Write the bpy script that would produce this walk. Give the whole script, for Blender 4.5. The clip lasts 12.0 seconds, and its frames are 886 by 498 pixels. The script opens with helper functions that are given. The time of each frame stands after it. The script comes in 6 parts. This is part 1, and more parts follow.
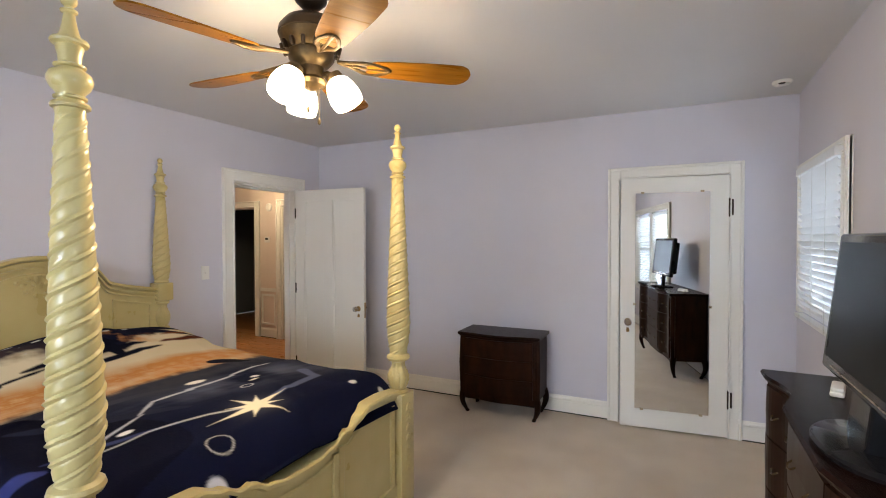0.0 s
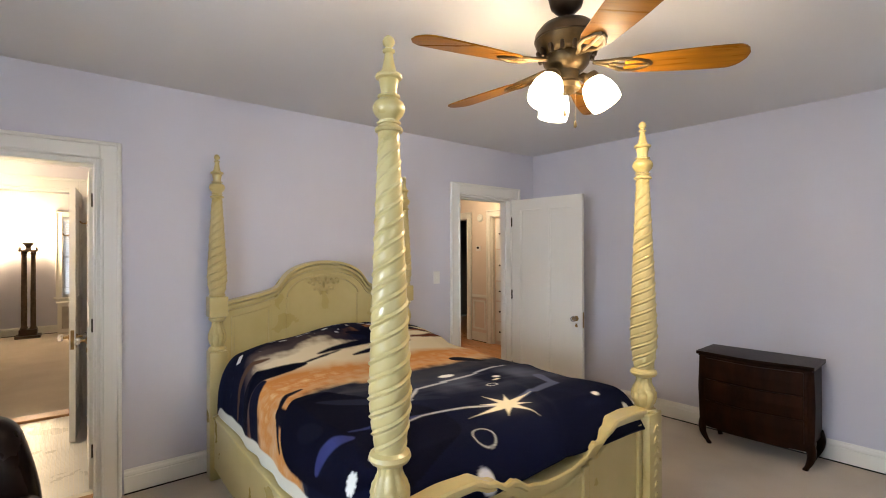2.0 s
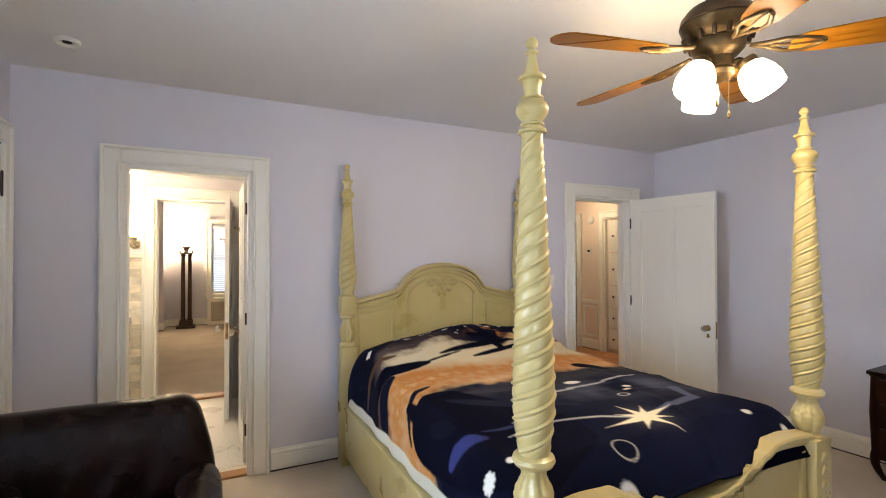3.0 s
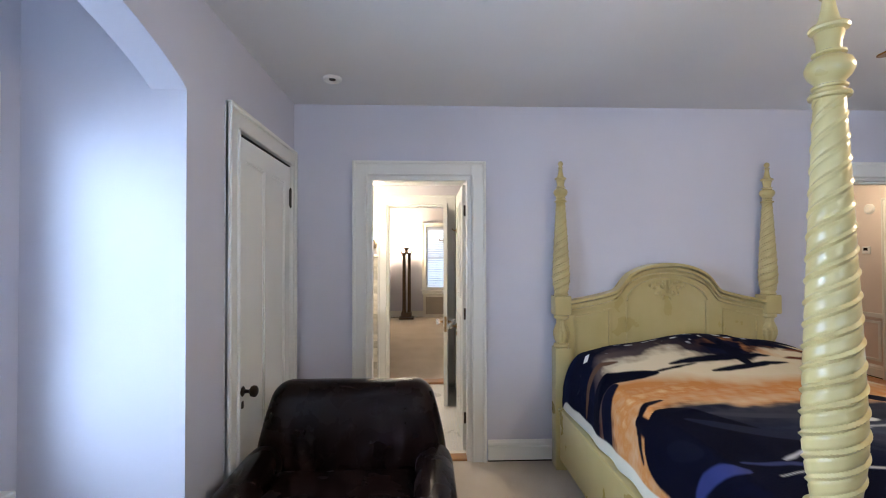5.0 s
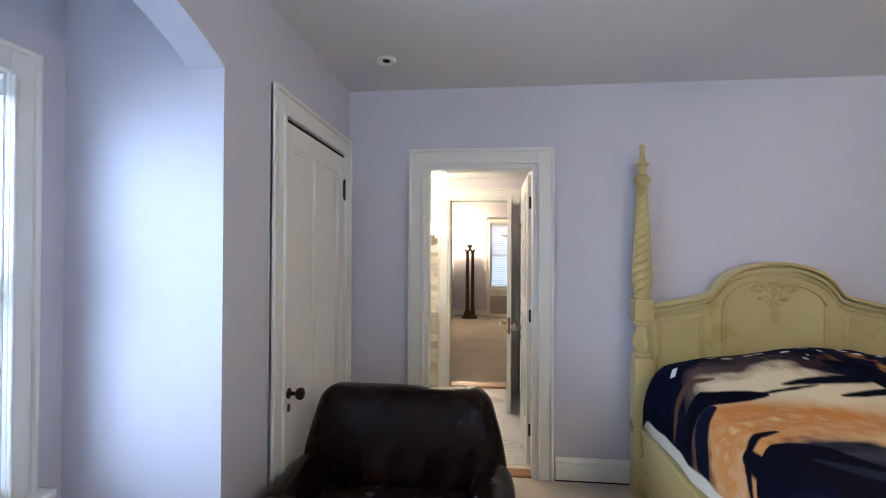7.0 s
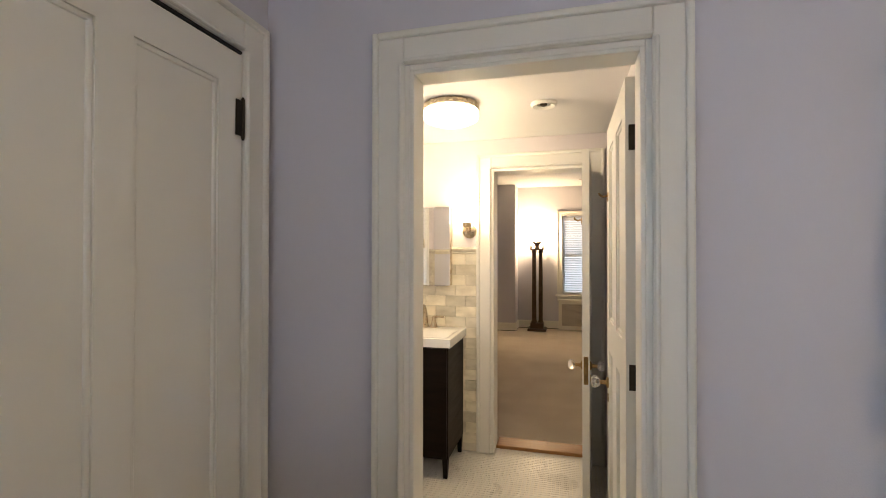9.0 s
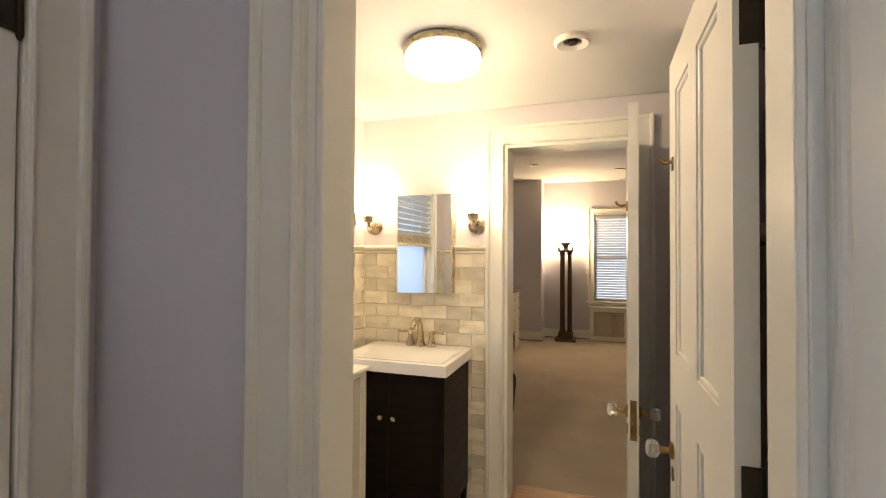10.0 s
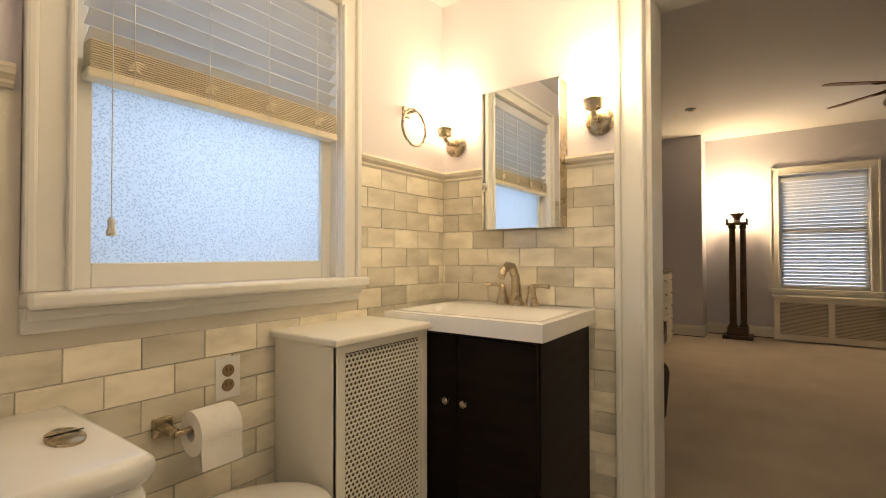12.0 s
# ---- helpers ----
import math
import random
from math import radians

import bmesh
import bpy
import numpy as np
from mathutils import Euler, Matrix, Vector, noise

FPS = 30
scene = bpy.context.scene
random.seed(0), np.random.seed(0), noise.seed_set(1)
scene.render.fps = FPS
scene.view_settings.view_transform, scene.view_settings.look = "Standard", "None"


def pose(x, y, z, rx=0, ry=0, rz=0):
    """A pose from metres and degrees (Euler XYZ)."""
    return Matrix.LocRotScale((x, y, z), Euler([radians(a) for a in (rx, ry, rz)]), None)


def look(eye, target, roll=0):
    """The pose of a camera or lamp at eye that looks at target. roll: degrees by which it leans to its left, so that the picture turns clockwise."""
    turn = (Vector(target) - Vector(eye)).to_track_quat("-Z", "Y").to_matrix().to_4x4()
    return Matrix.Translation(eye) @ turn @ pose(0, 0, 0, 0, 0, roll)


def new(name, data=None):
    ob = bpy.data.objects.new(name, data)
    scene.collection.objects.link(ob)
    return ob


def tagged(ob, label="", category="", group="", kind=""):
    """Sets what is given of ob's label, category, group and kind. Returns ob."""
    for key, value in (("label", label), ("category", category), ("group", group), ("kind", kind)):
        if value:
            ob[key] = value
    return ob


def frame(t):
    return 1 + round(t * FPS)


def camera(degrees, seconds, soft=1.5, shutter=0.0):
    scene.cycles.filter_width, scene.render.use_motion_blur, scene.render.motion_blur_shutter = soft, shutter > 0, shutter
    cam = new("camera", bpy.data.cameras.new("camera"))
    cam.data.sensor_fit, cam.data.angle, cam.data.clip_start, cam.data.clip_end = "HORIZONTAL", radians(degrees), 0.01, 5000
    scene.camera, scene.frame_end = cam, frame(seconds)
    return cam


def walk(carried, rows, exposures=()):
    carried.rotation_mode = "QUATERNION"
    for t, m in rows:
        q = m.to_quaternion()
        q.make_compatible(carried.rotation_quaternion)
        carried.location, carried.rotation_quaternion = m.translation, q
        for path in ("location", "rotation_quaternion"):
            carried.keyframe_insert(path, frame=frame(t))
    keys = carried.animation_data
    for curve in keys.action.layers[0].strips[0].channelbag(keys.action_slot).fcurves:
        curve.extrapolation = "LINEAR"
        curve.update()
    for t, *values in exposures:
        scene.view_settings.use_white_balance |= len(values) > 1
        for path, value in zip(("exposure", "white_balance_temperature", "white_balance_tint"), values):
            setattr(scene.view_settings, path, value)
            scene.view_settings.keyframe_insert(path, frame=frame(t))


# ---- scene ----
cam = camera(88.0, 12.0, soft=1.0)
PATH = [
    (0, (0.038, 0.191, 1.515), (-0.893, 1.96, 1.477), -0.1),
    (0.5, (-0.037, 0.162, 1.509), (-1.147, 1.826, 1.483), -0.1),
    (1, (-0.074, 0.117, 1.484), (-1.353, 1.655, 1.476), -0.1),
    (1.5, (-0.125, 0.091, 1.49), (-1.549, 1.494, 1.487), -0.2),
    (2, (-0.165, 0.052, 1.493), (-1.727, 1.302, 1.501), -0.2),
    (2.5, (-0.193, 0.002, 1.489), (-1.876, 1.082, 1.507), -0.2),
    (3, (-0.231, -0.063, 1.488), (-2.022, 0.825, 1.512), -0.1),
    (3.5, (-0.261, -0.116, 1.487), (-2.143, 0.562, 1.506), -0.1),
    (5.5, (-0.3, -0.17, 1.481), (-2.299, -0.226, 1.509), 0.0),
    (6, (-0.302, -0.168, 1.48), (-2.298, -0.303, 1.507), 0.1),
    (6.5, (-0.35, -0.173, 1.478), (-2.343, -0.339, 1.503), 0.1),
    (7, (-0.561, -0.141, 1.466), (-2.55, -0.346, 1.483), 0.3),
    (7.5, (-0.902, -0.092, 1.469), (-2.879, -0.392, 1.489), 0.2),
    (9.5, (-2.585, -0.072, 1.427), (-4.501, -0.645, 1.452), 0.2),
    (10, (-2.916, -0.101, 1.418), (-4.812, -0.736, 1.45), 0.3),
    (10.5, (-3.188, -0.116, 1.368), (-5.047, -0.854, 1.399), -0.0),
    (11, (-3.437, -0.129, 1.3), (-5.219, -1.037, 1.332), -0.0),
    (11.5, (-3.616, -0.187, 1.187), (-5.307, -1.255, 1.219), -0.0),
    (12, (-3.743, -0.24, 1.093), (-5.371, -1.402, 1.125), -0.1),
]
walk(cam, [(t, look(eye, target, roll)) for t, eye, target, roll in PATH],
     exposures=[(0, 0.38, 6350, 10), (3.5, 0.42, 6250, 10), (5.3, 0.26, 5400, 10), (6.5, 0.18, 5450, 10), (7.7, 0.18, 5700, 10), (9.3, -0.10, 6500, 10), (10.5, -0.22, 6650, 10), (11.5, -0.30, 6750, 10), (12, -0.50, 6700, 10)])

# ---- world, sun and large lights ----
world = bpy.data.worlds.new("overcast_sky")
scene.world = world
world.use_nodes = True
wn = world.node_tree
sky = wn.nodes.new("ShaderNodeTexSky")
sky.sky_type = 'NISHITA'
sky.sun_disc = False
sky.sun_elevation = radians(38)
sky.sun_rotation = radians(200)
sky.dust_density = 3.0
wn.links.new(sky.outputs[0], wn.nodes["Background"].inputs[0])
wn.nodes["Background"].inputs[1].default_value = 0.13
sun = new("sun", bpy.data.lights.new("sun", 'SUN'))
sun.data.energy = 0.8
sun.data.angle = radians(12)
sun.data.color = (1.0, 0.95, 0.88)
sun.matrix_world = look((0, 0, 12), (2.5, 7.5, 0))


def window_sky(name, place, toward, width, height, power, colour):
    """Daylight that stands in a window's opening."""
    lamp = bpy.data.lights.new(name, 'AREA')
    lamp.shape, lamp.size, lamp.size_y = 'RECTANGLE', width, height
    lamp.energy, lamp.color = power, colour
    ob = new(name, lamp)
    ob.matrix_world = look(place, toward)
    return ob


def bulb(name, place, power, colour, radius=0.03):
    lamp = bpy.data.lights.new(name, 'POINT')
    lamp.energy, lamp.color, lamp.shadow_soft_size = power, colour, radius
    ob = new(name, lamp)
    ob.location = place
    return ob


WARM = (1.0, 0.72, 0.42)
DAY = (0.72, 0.84, 1.0)
window_sky("alcove_window_light", (-1.13, -2.05, 1.45), (-1.13, 5, 1.0), 1.5, 1.35, 74, DAY)
window_sky("east_window_light", (1.05, 3.62, 1.50), (-5, 3.62, 1.2), 0.85, 0.85, 9, DAY)
window_sky("east_window_light", (1.05, 0.2, 1.45), (-5, 0.2, 1.0), 1.6, 1.1, 50, DAY)
window_sky("bath_window_light", (-4.52, -1.80, 1.50), (-4.52, 5, 1.3), 0.75, 0.9, 4.4, DAY)
window_sky("far_window_light", (-11.55, 0.30, 1.40), (0, 0.30, 1.0), 0.85, 1.45, 9, DAY)
for angle in (30, 150, 270):
    bulb("fan_bulb", (-1.267 + 0.125 * math.cos(radians(angle)), 1.56 + 0.125 * math.sin(radians(angle)), 2.10), 8.4, WARM)
bulb("bath_ceiling_bulb", (-4.66, -0.69, 2.17), 20, WARM, 0.08)
bulb("sconce_bulb", (-5.40, -0.755, 1.71), 3.8, WARM)
bulb("sconce_bulb", (-5.40, -1.41, 1.70), 3.8, WARM)
bulb("torchiere_bulb", (-11.0, -0.60, 1.80), 66, (1.0, 0.70, 0.38), 0.05)
bulb("hall_bulb", (-5.3, 4.5, 2.3), 17, WARM, 0.08)

# ---- materials ----


def shader(name, colour, rough=0.5, metal=0.0):
    m = bpy.data.materials.new(name)
    m.use_nodes = True
    b = m.node_tree.nodes["Principled BSDF"]
    b.inputs["Base Color"].default_value = (*colour, 1)
    b.inputs["Roughness"].default_value = rough
    b.inputs["Metallic"].default_value = metal
    return m, m.node_tree, b


def varied(name, colour, second, scale, rough=0.5, metal=0.0, stretch=(1, 1, 1), bump=0.0, bump_scale=80.0, rough_var=0.1,
           contrast=(0.3, 0.7), coat=0.0, random=0.0, sheen=0.0):
    """A surface that wanders between two colours, with a finer grain in its relief."""
    m, tree, b = shader(name, colour, rough, metal)
    n, l = tree.nodes, tree.links
    where = n.new("ShaderNodeTexCoord")
    fit_map = n.new("ShaderNodeMapping")
    fit_map.inputs["Scale"].default_value = stretch
    l.new(where.outputs["Object"], fit_map.inputs[0])
    big = n.new("ShaderNodeTexNoise")
    big.inputs["Scale"].default_value = scale
    big.inputs["Detail"].default_value = 6
    l.new(fit_map.outputs[0], big.inputs["Vector"])
    ramp = n.new("ShaderNodeValToRGB")
    ramp.color_ramp.elements[0].position, ramp.color_ramp.elements[1].position = contrast
    ramp.color_ramp.elements[0].color, ramp.color_ramp.elements[1].color = (*colour, 1), (*second, 1)
    l.new(big.outputs["Fac"], ramp.inputs[0])
    out = ramp.outputs[0]
    if random:
        info = n.new("ShaderNodeObjectInfo")
        span = n.new("ShaderNodeMapRange")
        span.inputs[3].default_value, span.inputs[4].default_value = 1 - random, 1 + random
        l.new(info.outputs["Random"], span.inputs[0])
        tint = n.new("ShaderNodeHueSaturation")
        l.new(span.outputs[0], tint.inputs["Value"])
        l.new(out, tint.inputs["Color"])
        out = tint.outputs[0]
    l.new(out, b.inputs["Base Color"])
    fine = n.new("ShaderNodeTexNoise")
    fine.inputs["Scale"].default_value = bump_scale
    fine.inputs["Detail"].default_value = 4
    l.new(fit_map.outputs[0], fine.inputs["Vector"])
    r = n.new("ShaderNodeMapRange")
    r.inputs[3].default_value, r.inputs[4].default_value = max(rough - rough_var, 0.02), min(rough + rough_var, 1)
    l.new(big.outputs["Fac"], r.inputs[0])
    l.new(r.outputs[0], b.inputs["Roughness"])
    if bump:
        bp = n.new("ShaderNodeBump")
        bp.inputs["Strength"].default_value = bump
        bp.inputs["Distance"].default_value = 0.004
        l.new(fine.outputs["Fac"], bp.inputs["Height"])
        l.new(bp.outputs[0], b.inputs["Normal"])
    b.inputs["Coat Weight"].default_value = coat
    b.inputs["Sheen Weight"].default_value = sheen
    return m


def glow(name, colour, strength, base=(0.9, 0.88, 0.82)):
    m, tree, b = shader(name, base, 0.4)
    b.inputs["Emission Color"].default_value = (*colour, 1)
    b.inputs["Emission Strength"].default_value = strength
    return m


LAVENDER = varied("lavender_wall_paint", (0.59, 0.582, 0.655), (0.63, 0.62, 0.69), 1.3, 0.62, bump=0.12, bump_scale=220)
CEILING = varied("ceiling_paint", (0.70, 0.69, 0.69), (0.74, 0.73, 0.73), 0.9, 0.8, bump=0.1, bump_scale=200)
TRIM = varied("white_gloss_trim", (0.79, 0.775, 0.72), (0.81, 0.80, 0.75), 1.2, 0.32, bump=0.05, bump_scale=90)
CARPET = varied("beige_carpet", (0.54, 0.44, 0.325), (0.66, 0.56, 0.435), 2.6, 0.95, bump=0.9, bump_scale=420, sheen=0.4)
HALLPAINT = varied("peach_hall_paint", (0.72, 0.62, 0.55), (0.76, 0.66, 0.58), 1.2, 0.6, bump=0.1, bump_scale=200)
OAK = varied("orange_oak_floor", (0.40, 0.17, 0.05), (0.52, 0.25, 0.09), 3.0, 0.3, stretch=(1, 14, 1), bump=0.1, bump_scale=40, random=0.15)
THRESH = varied("worn_oak_threshold", (0.30, 0.13, 0.035), (0.40, 0.20, 0.07), 6.0, 0.4, stretch=(8, 1, 1), bump=0.1, bump_scale=60)
MOSAIC = varied("pale_mosaic_tile", (0.68, 0.66, 0.62), (0.80, 0.78, 0.75), 3.0, 0.3, random=0.08)
GROUT = varied("pale_grout", (0.74, 0.69, 0.58), (0.80, 0.75, 0.65), 8.0, 0.85, bump=0.2)
BATHPAINT = varied("pale_lilac_bath_paint", (0.70, 0.66, 0.69), (0.74, 0.70, 0.72), 1.5, 0.55, bump=0.1, bump_scale=200)
# darkened grey-blue: the side room's dimness is painted into this colour
GREYROOM = varied("grey_blue_paint_darkened", (0.13, 0.14, 0.145), (0.16, 0.165, 0.17), 1.4, 0.6, bump=0.1)
MIRROR, _t, _b = shader("mirror_silver", (0.86, 0.88, 0.88), 0.012, 1.0)
# near-black that paints the shade of narrow gaps
BLACK = varied("black_gap_shade", (0.010, 0.009, 0.008), (0.016, 0.014, 0.012), 8, 0.8)

# ---- building helpers ----


def empty(name, place=(0, 0, 0), turn=0.0):
    ob = new(name)
    ob.empty_display_size = 0.1
    ob.matrix_world = pose(*place, 0, 0, turn)
    return ob


def link_mesh(name, bm, material, smooth=False):
    me = bpy.data.meshes.new(name)
    bmesh.ops.recalc_face_normals(bm, faces=bm.faces[:])
    bm.to_mesh(me)
    bm.free()
    if smooth:
        for p in me.polygons:
            p.use_smooth = True
        me.set_sharp_from_angle(angle=radians(38))
    me.materials.append(material)
    return new(name, me)


def part(name, bm, material, parent=None, label="", smooth=False):
    """One mesh object out of a bmesh, under a thing or a part."""
    ob = link_mesh(name, bm, material, smooth)
    if parent:
        ob.parent = parent
    if label:
        tagged(ob, label)
    return ob


def setting(name, bm, material, label, category):
    return tagged(link_mesh(name, bm, material), label, category, kind="structure")


def box(x0, y0, z0, x1, y1, z1, bevel=0.0, segments=2, bm=None):
    """A box from corner to corner with rounded edges, added to bm."""
    own = bmesh.new()
    bmesh.ops.create_cube(own, size=1, matrix=Matrix.LocRotScale(((x0 + x1) / 2, (y0 + y1) / 2, (z0 + z1) / 2), None,
                                                                 (abs(x1 - x0), abs(y1 - y0), abs(z1 - z0))))
    if bevel:
        bmesh.ops.bevel(own, geom=own.edges[:], offset=bevel, segments=segments, profile=0.5, affect='EDGES', clamp_overlap=True)
    return join(own, bm)


def join(own, bm):
    if bm is None:
        return own
    me = bpy.data.meshes.new("joined")
    own.to_mesh(me)
    own.free()
    bm.from_mesh(me)
    bpy.data.meshes.remove(me)
    return bm


def lathe(profile, steps=28, m=None, bm=None):
    """Turns (radius, height) pairs round the z axis."""
    own = bmesh.new()
    rings = []
    for r, z in profile:
        rings.append([own.verts.new((r * math.cos(2 * math.pi * k / steps), r * math.sin(2 * math.pi * k / steps), z)) for k in range(steps)])
    for a, b in zip(rings, rings[1:]):
        for k in range(steps):
            own.faces.new((a[k], a[(k + 1) % steps], b[(k + 1) % steps], b[k]))
    for ring in (rings[0], rings[-1]):
        own.faces.new(ring)
    if m:
        bmesh.ops.transform(own, matrix=m, verts=own.verts[:])
    return join(own, bm)


def tube(points, radius, steps=10, bm=None, closed=False):
    """A round bar along points; radius may be a list."""
    own = bmesh.new()
    pts = [Vector(p) for p in points]
    radii = radius if isinstance(radius, (list, tuple)) else [radius] * len(pts)
    rings, side = [], None
    for i, p in enumerate(pts):
        if closed:
            d = (pts[(i + 1) % len(pts)] - pts[i - 1]).normalized()
        else:
            d = (pts[min(i + 1, len(pts) - 1)] - pts[max(i - 1, 0)]).normalized()
        if side is None:
            side = d.orthogonal().normalized()
        side = (side - d * side.dot(d)).normalized()
        up = d.cross(side)
        rings.append([own.verts.new(p + radii[i] * (math.cos(2 * math.pi * k / steps) * side + math.sin(2 * math.pi * k / steps) * up)) for k in range(steps)])
    pairs = list(zip(rings, rings[1:])) + ([(rings[-1], rings[0])] if closed else [])
    for a, b in pairs:
        for k in range(steps):
            own.faces.new((a[k], a[(k + 1) % steps], b[(k + 1) % steps], b[k]))
    if not closed:
        own.faces.new(rings[0])
        own.faces.new(rings[-1])
    return join(own, bm)


def slab(outline, depth, m=None, bevel=0.0, bm=None):
    """A flat outline in x and z, given thickness along +y."""
    own = bmesh.new()
    face = own.faces.new([own.verts.new((x, 0, z)) for x, z in outline])
    grown = bmesh.ops.extrude_face_region(own, geom=[face])
    bmesh.ops.translate(own, vec=(0, depth, 0), verts=[g for g in grown["geom"] if isinstance(g, bmesh.types.BMVert)])
    if bevel:
        rim = [e for e in own.edges if not (len(e.link_faces) == 2 and all(len(f.verts) == 4 for f in e.link_faces))]
        bmesh.ops.bevel(own, geom=rim, offset=bevel, segments=2, profile=0.5, affect='EDGES', clamp_overlap=True)
    if m:
        bmesh.ops.transform(own, matrix=m, verts=own.verts[:])
    return join(own, bm)


def wall(axis, a, b, u0, u1, z0, z1, holes=()):
    """A wall between the planes a and b of an axis, from u0 to u1 along the other, with holes (u0, u1, z0, z1) through it."""
    us = sorted({u0, u1, *(h[0] for h in holes), *(h[1] for h in holes)})
    zs = sorted({z0, z1, *(h[2] for h in holes), *(h[3] for h in holes)})
    own = bmesh.new()
    known = {}

    def v(p, u, z):
        q = (p, u, z) if axis == 'x' else (u, p, z)
        if q not in known:
            known[q] = own.verts.new(q)
        return known[q]

    def solid(i, j):
        if not (0 <= i < len(us) - 1 and 0 <= j < len(zs) - 1):
            return False
        u, z = (us[i] + us[i + 1]) / 2, (zs[j] + zs[j + 1]) / 2
        return not any(h[0] < u < h[1] and h[2] < z < h[3] for h in holes)

    for i in range(len(us) - 1):
        for j in range(len(zs) - 1):
            if not solid(i, j):
                continue
            c = [(us[i], zs[j]), (us[i + 1], zs[j]), (us[i + 1], zs[j + 1]), (us[i], zs[j + 1])]
            for p in (a, b):
                own.faces.new([v(p, *q) for q in c])
            for k, (di, dj) in enumerate(((0, -1), (1, 0), (0, 1), (-1, 0))):
                if not solid(i + di, j + dj):
                    q, r = c[k], c[(k + 1) % 4]
                    own.faces.new((v(a, *q), v(a, *r), v(b, *r), v(b, *q)))
    return own


# ---- the large structure ----
XW, XE, YS, CEIL = -3.60, 0.76, -1.10, 2.56
XB0, XB1, BS, BCEIL = -3.73, -5.49, -1.49, 2.265
XF0, XF1, FCEIL = -5.67, -11.25, 2.73
AY, AX0, AX1 = -1.73, -2.125, -0.14  # the window alcove
PN = 0.205  # the partition between bathroom and shower
HN = 5.25  # the hall's far wall
NORTH = pose(XE, 4.30, 0, 0, 0, 2.4)  # the north wall stands a little askew

setting("floor", box(XW - 0.02, -1.80, -0.10, XE + 0.2, 4.5, 0), CARPET, "beige cut-pile carpet with soft wear marks", "carpet")
setting("ground", box(-40, -40, -3.3, 30, 40, -3.2), varied("far_garden", (0.10, 0.12, 0.07), (0.2, 0.2, 0.18), 0.6, 0.9),
        "far garden ground below the windows", "ground")
setting("wall_west", wall('x', XW, XB0, -2.2, 5.6, 0, 2.85, [(-0.58, 0.165, 0, 2.05), (3.0, 3.755, 0, 2.05)]), LAVENDER,
        "lavender painted wall behind the bed", "wall")
north = setting("wall_north", wall('y', 0, 0.16, -4.60, 0.3, 0, 2.85), LAVENDER, "lavender painted wall with a mirrored door", "wall")
north.matrix_world = NORTH
setting("wall_east", wall('x', XE, XE + 0.16, -1.1, 4.6, 0, 2.85, [(-0.74, 0.15, 0.74, 1.95), (0.27, 1.16, 0.74, 1.95), (3.16, 4.08, 1.02, 1.95)]), LAVENDER, "lavender painted wall with windows", "wall")


def arched_wall():
    """The south wall with its shallow arched opening to the window alcove."""
    c, half, spring, rise, n = (AX0 + AX1) / 2, (AX1 - AX0) / 2, 2.132, 0.205, 36
    arc = [(c - half * math.cos(math.pi * k / n), spring + rise * math.sin(math.pi * k / n) ** 1.7) for k in range(n + 1)]
    outline = [(XW - 0.02, 0), (c - half, 0)] + arc[1:-1] + [(c + half, 0), (XE + 0.1, 0), (XE + 0.1, 2.85), (XW - 0.02, 2.85)]
    outline.insert(2, arc[0])
    outline.insert(2 + n, arc[-1])
    return slab(outline, -0.14, pose(0, YS, 0))


setting("wall_south", arched_wall(), LAVENDER, "lavender painted wall with a shallow arched alcove", "wall")
setting("wall_alcove_west", box(AX0 - 0.12, AY - 0.1, 0, AX0, YS - 0.14, 2.85), LAVENDER, "lavender alcove side wall lit by the window", "wall")
setting("wall_alcove_east", box(AX1, AY - 0.1, 0, AX1 + 0.12, YS - 0.14, 2.85), LAVENDER, "lavender alcove side wall", "wall")
setting("wall_alcove_back", wall('y', AY, AY - 0.18, AX0 - 0.12, AX1 + 0.12, 0, 2.85, [(-1.91, -1.19, 0.66, 2.05), (-1.07, -0.35, 0.66, 2.05)]), LAVENDER,
        "lavender alcove wall round a double window", "wall")
setting("wall_closet_back", box(XW - 0.1, -2.1, 0, -2.3, -1.95, 2.85), LAVENDER, "plain closet wall", "wall")


setting("ceiling", box(XW - 0.1, -1.95, CEIL, XE + 0.2, 4.6, CEIL + 0.12), CEILING, "matt off-white plaster ceiling", "ceiling")

# bathroom shell
setting("bath_floor", box(XF0 + 0.02, BS - 0.02, -0.10, XW - 0.02, 1.30, -0.012), GROUT, "grouted bathroom floor", "floor")
setting("bath_wall_south", wall('y', BS, BS - 0.2, XF0, XB0 + 0.1, 0, 2.85, [(-4.85, -4.09, 1.02, 1.98)]), BATHPAINT, "pale lilac bathroom wall with a window", "wall")
setting("bath_wall_north", wall('y', PN, PN + 0.12, -4.79, XB0 + 0.02, 0, 2.85), BATHPAINT, "pale lilac partition beside the shower recess", "wall")
setting("shower_wall_east", box(-4.79, PN + 0.12, 0, -4.67, 1.25, 2.85), BATHPAINT, "shaded side wall of the shower recess", "wall")
setting("shower_wall_back", box(XF0 + 0.02, 1.25, 0, -4.67, 1.37, 2.85), BATHPAINT, "shaded back wall of the shower recess", "wall")
setting("bath_wall_west", wall('x', XB1, XF0, -3.4, 2.86, 0, 2.85, [(-0.595, 0.075, 0, 2.05)]), BATHPAINT, "pale lilac wall with a doorway to a second bedroom", "wall")
setting("bath_ceiling", box(XF0 + 0.1, BS - 0.1, BCEIL, XB0 + 0.1, 1.30, BCEIL + 0.1), CEILING, "warm white bathroom ceiling", "ceiling")

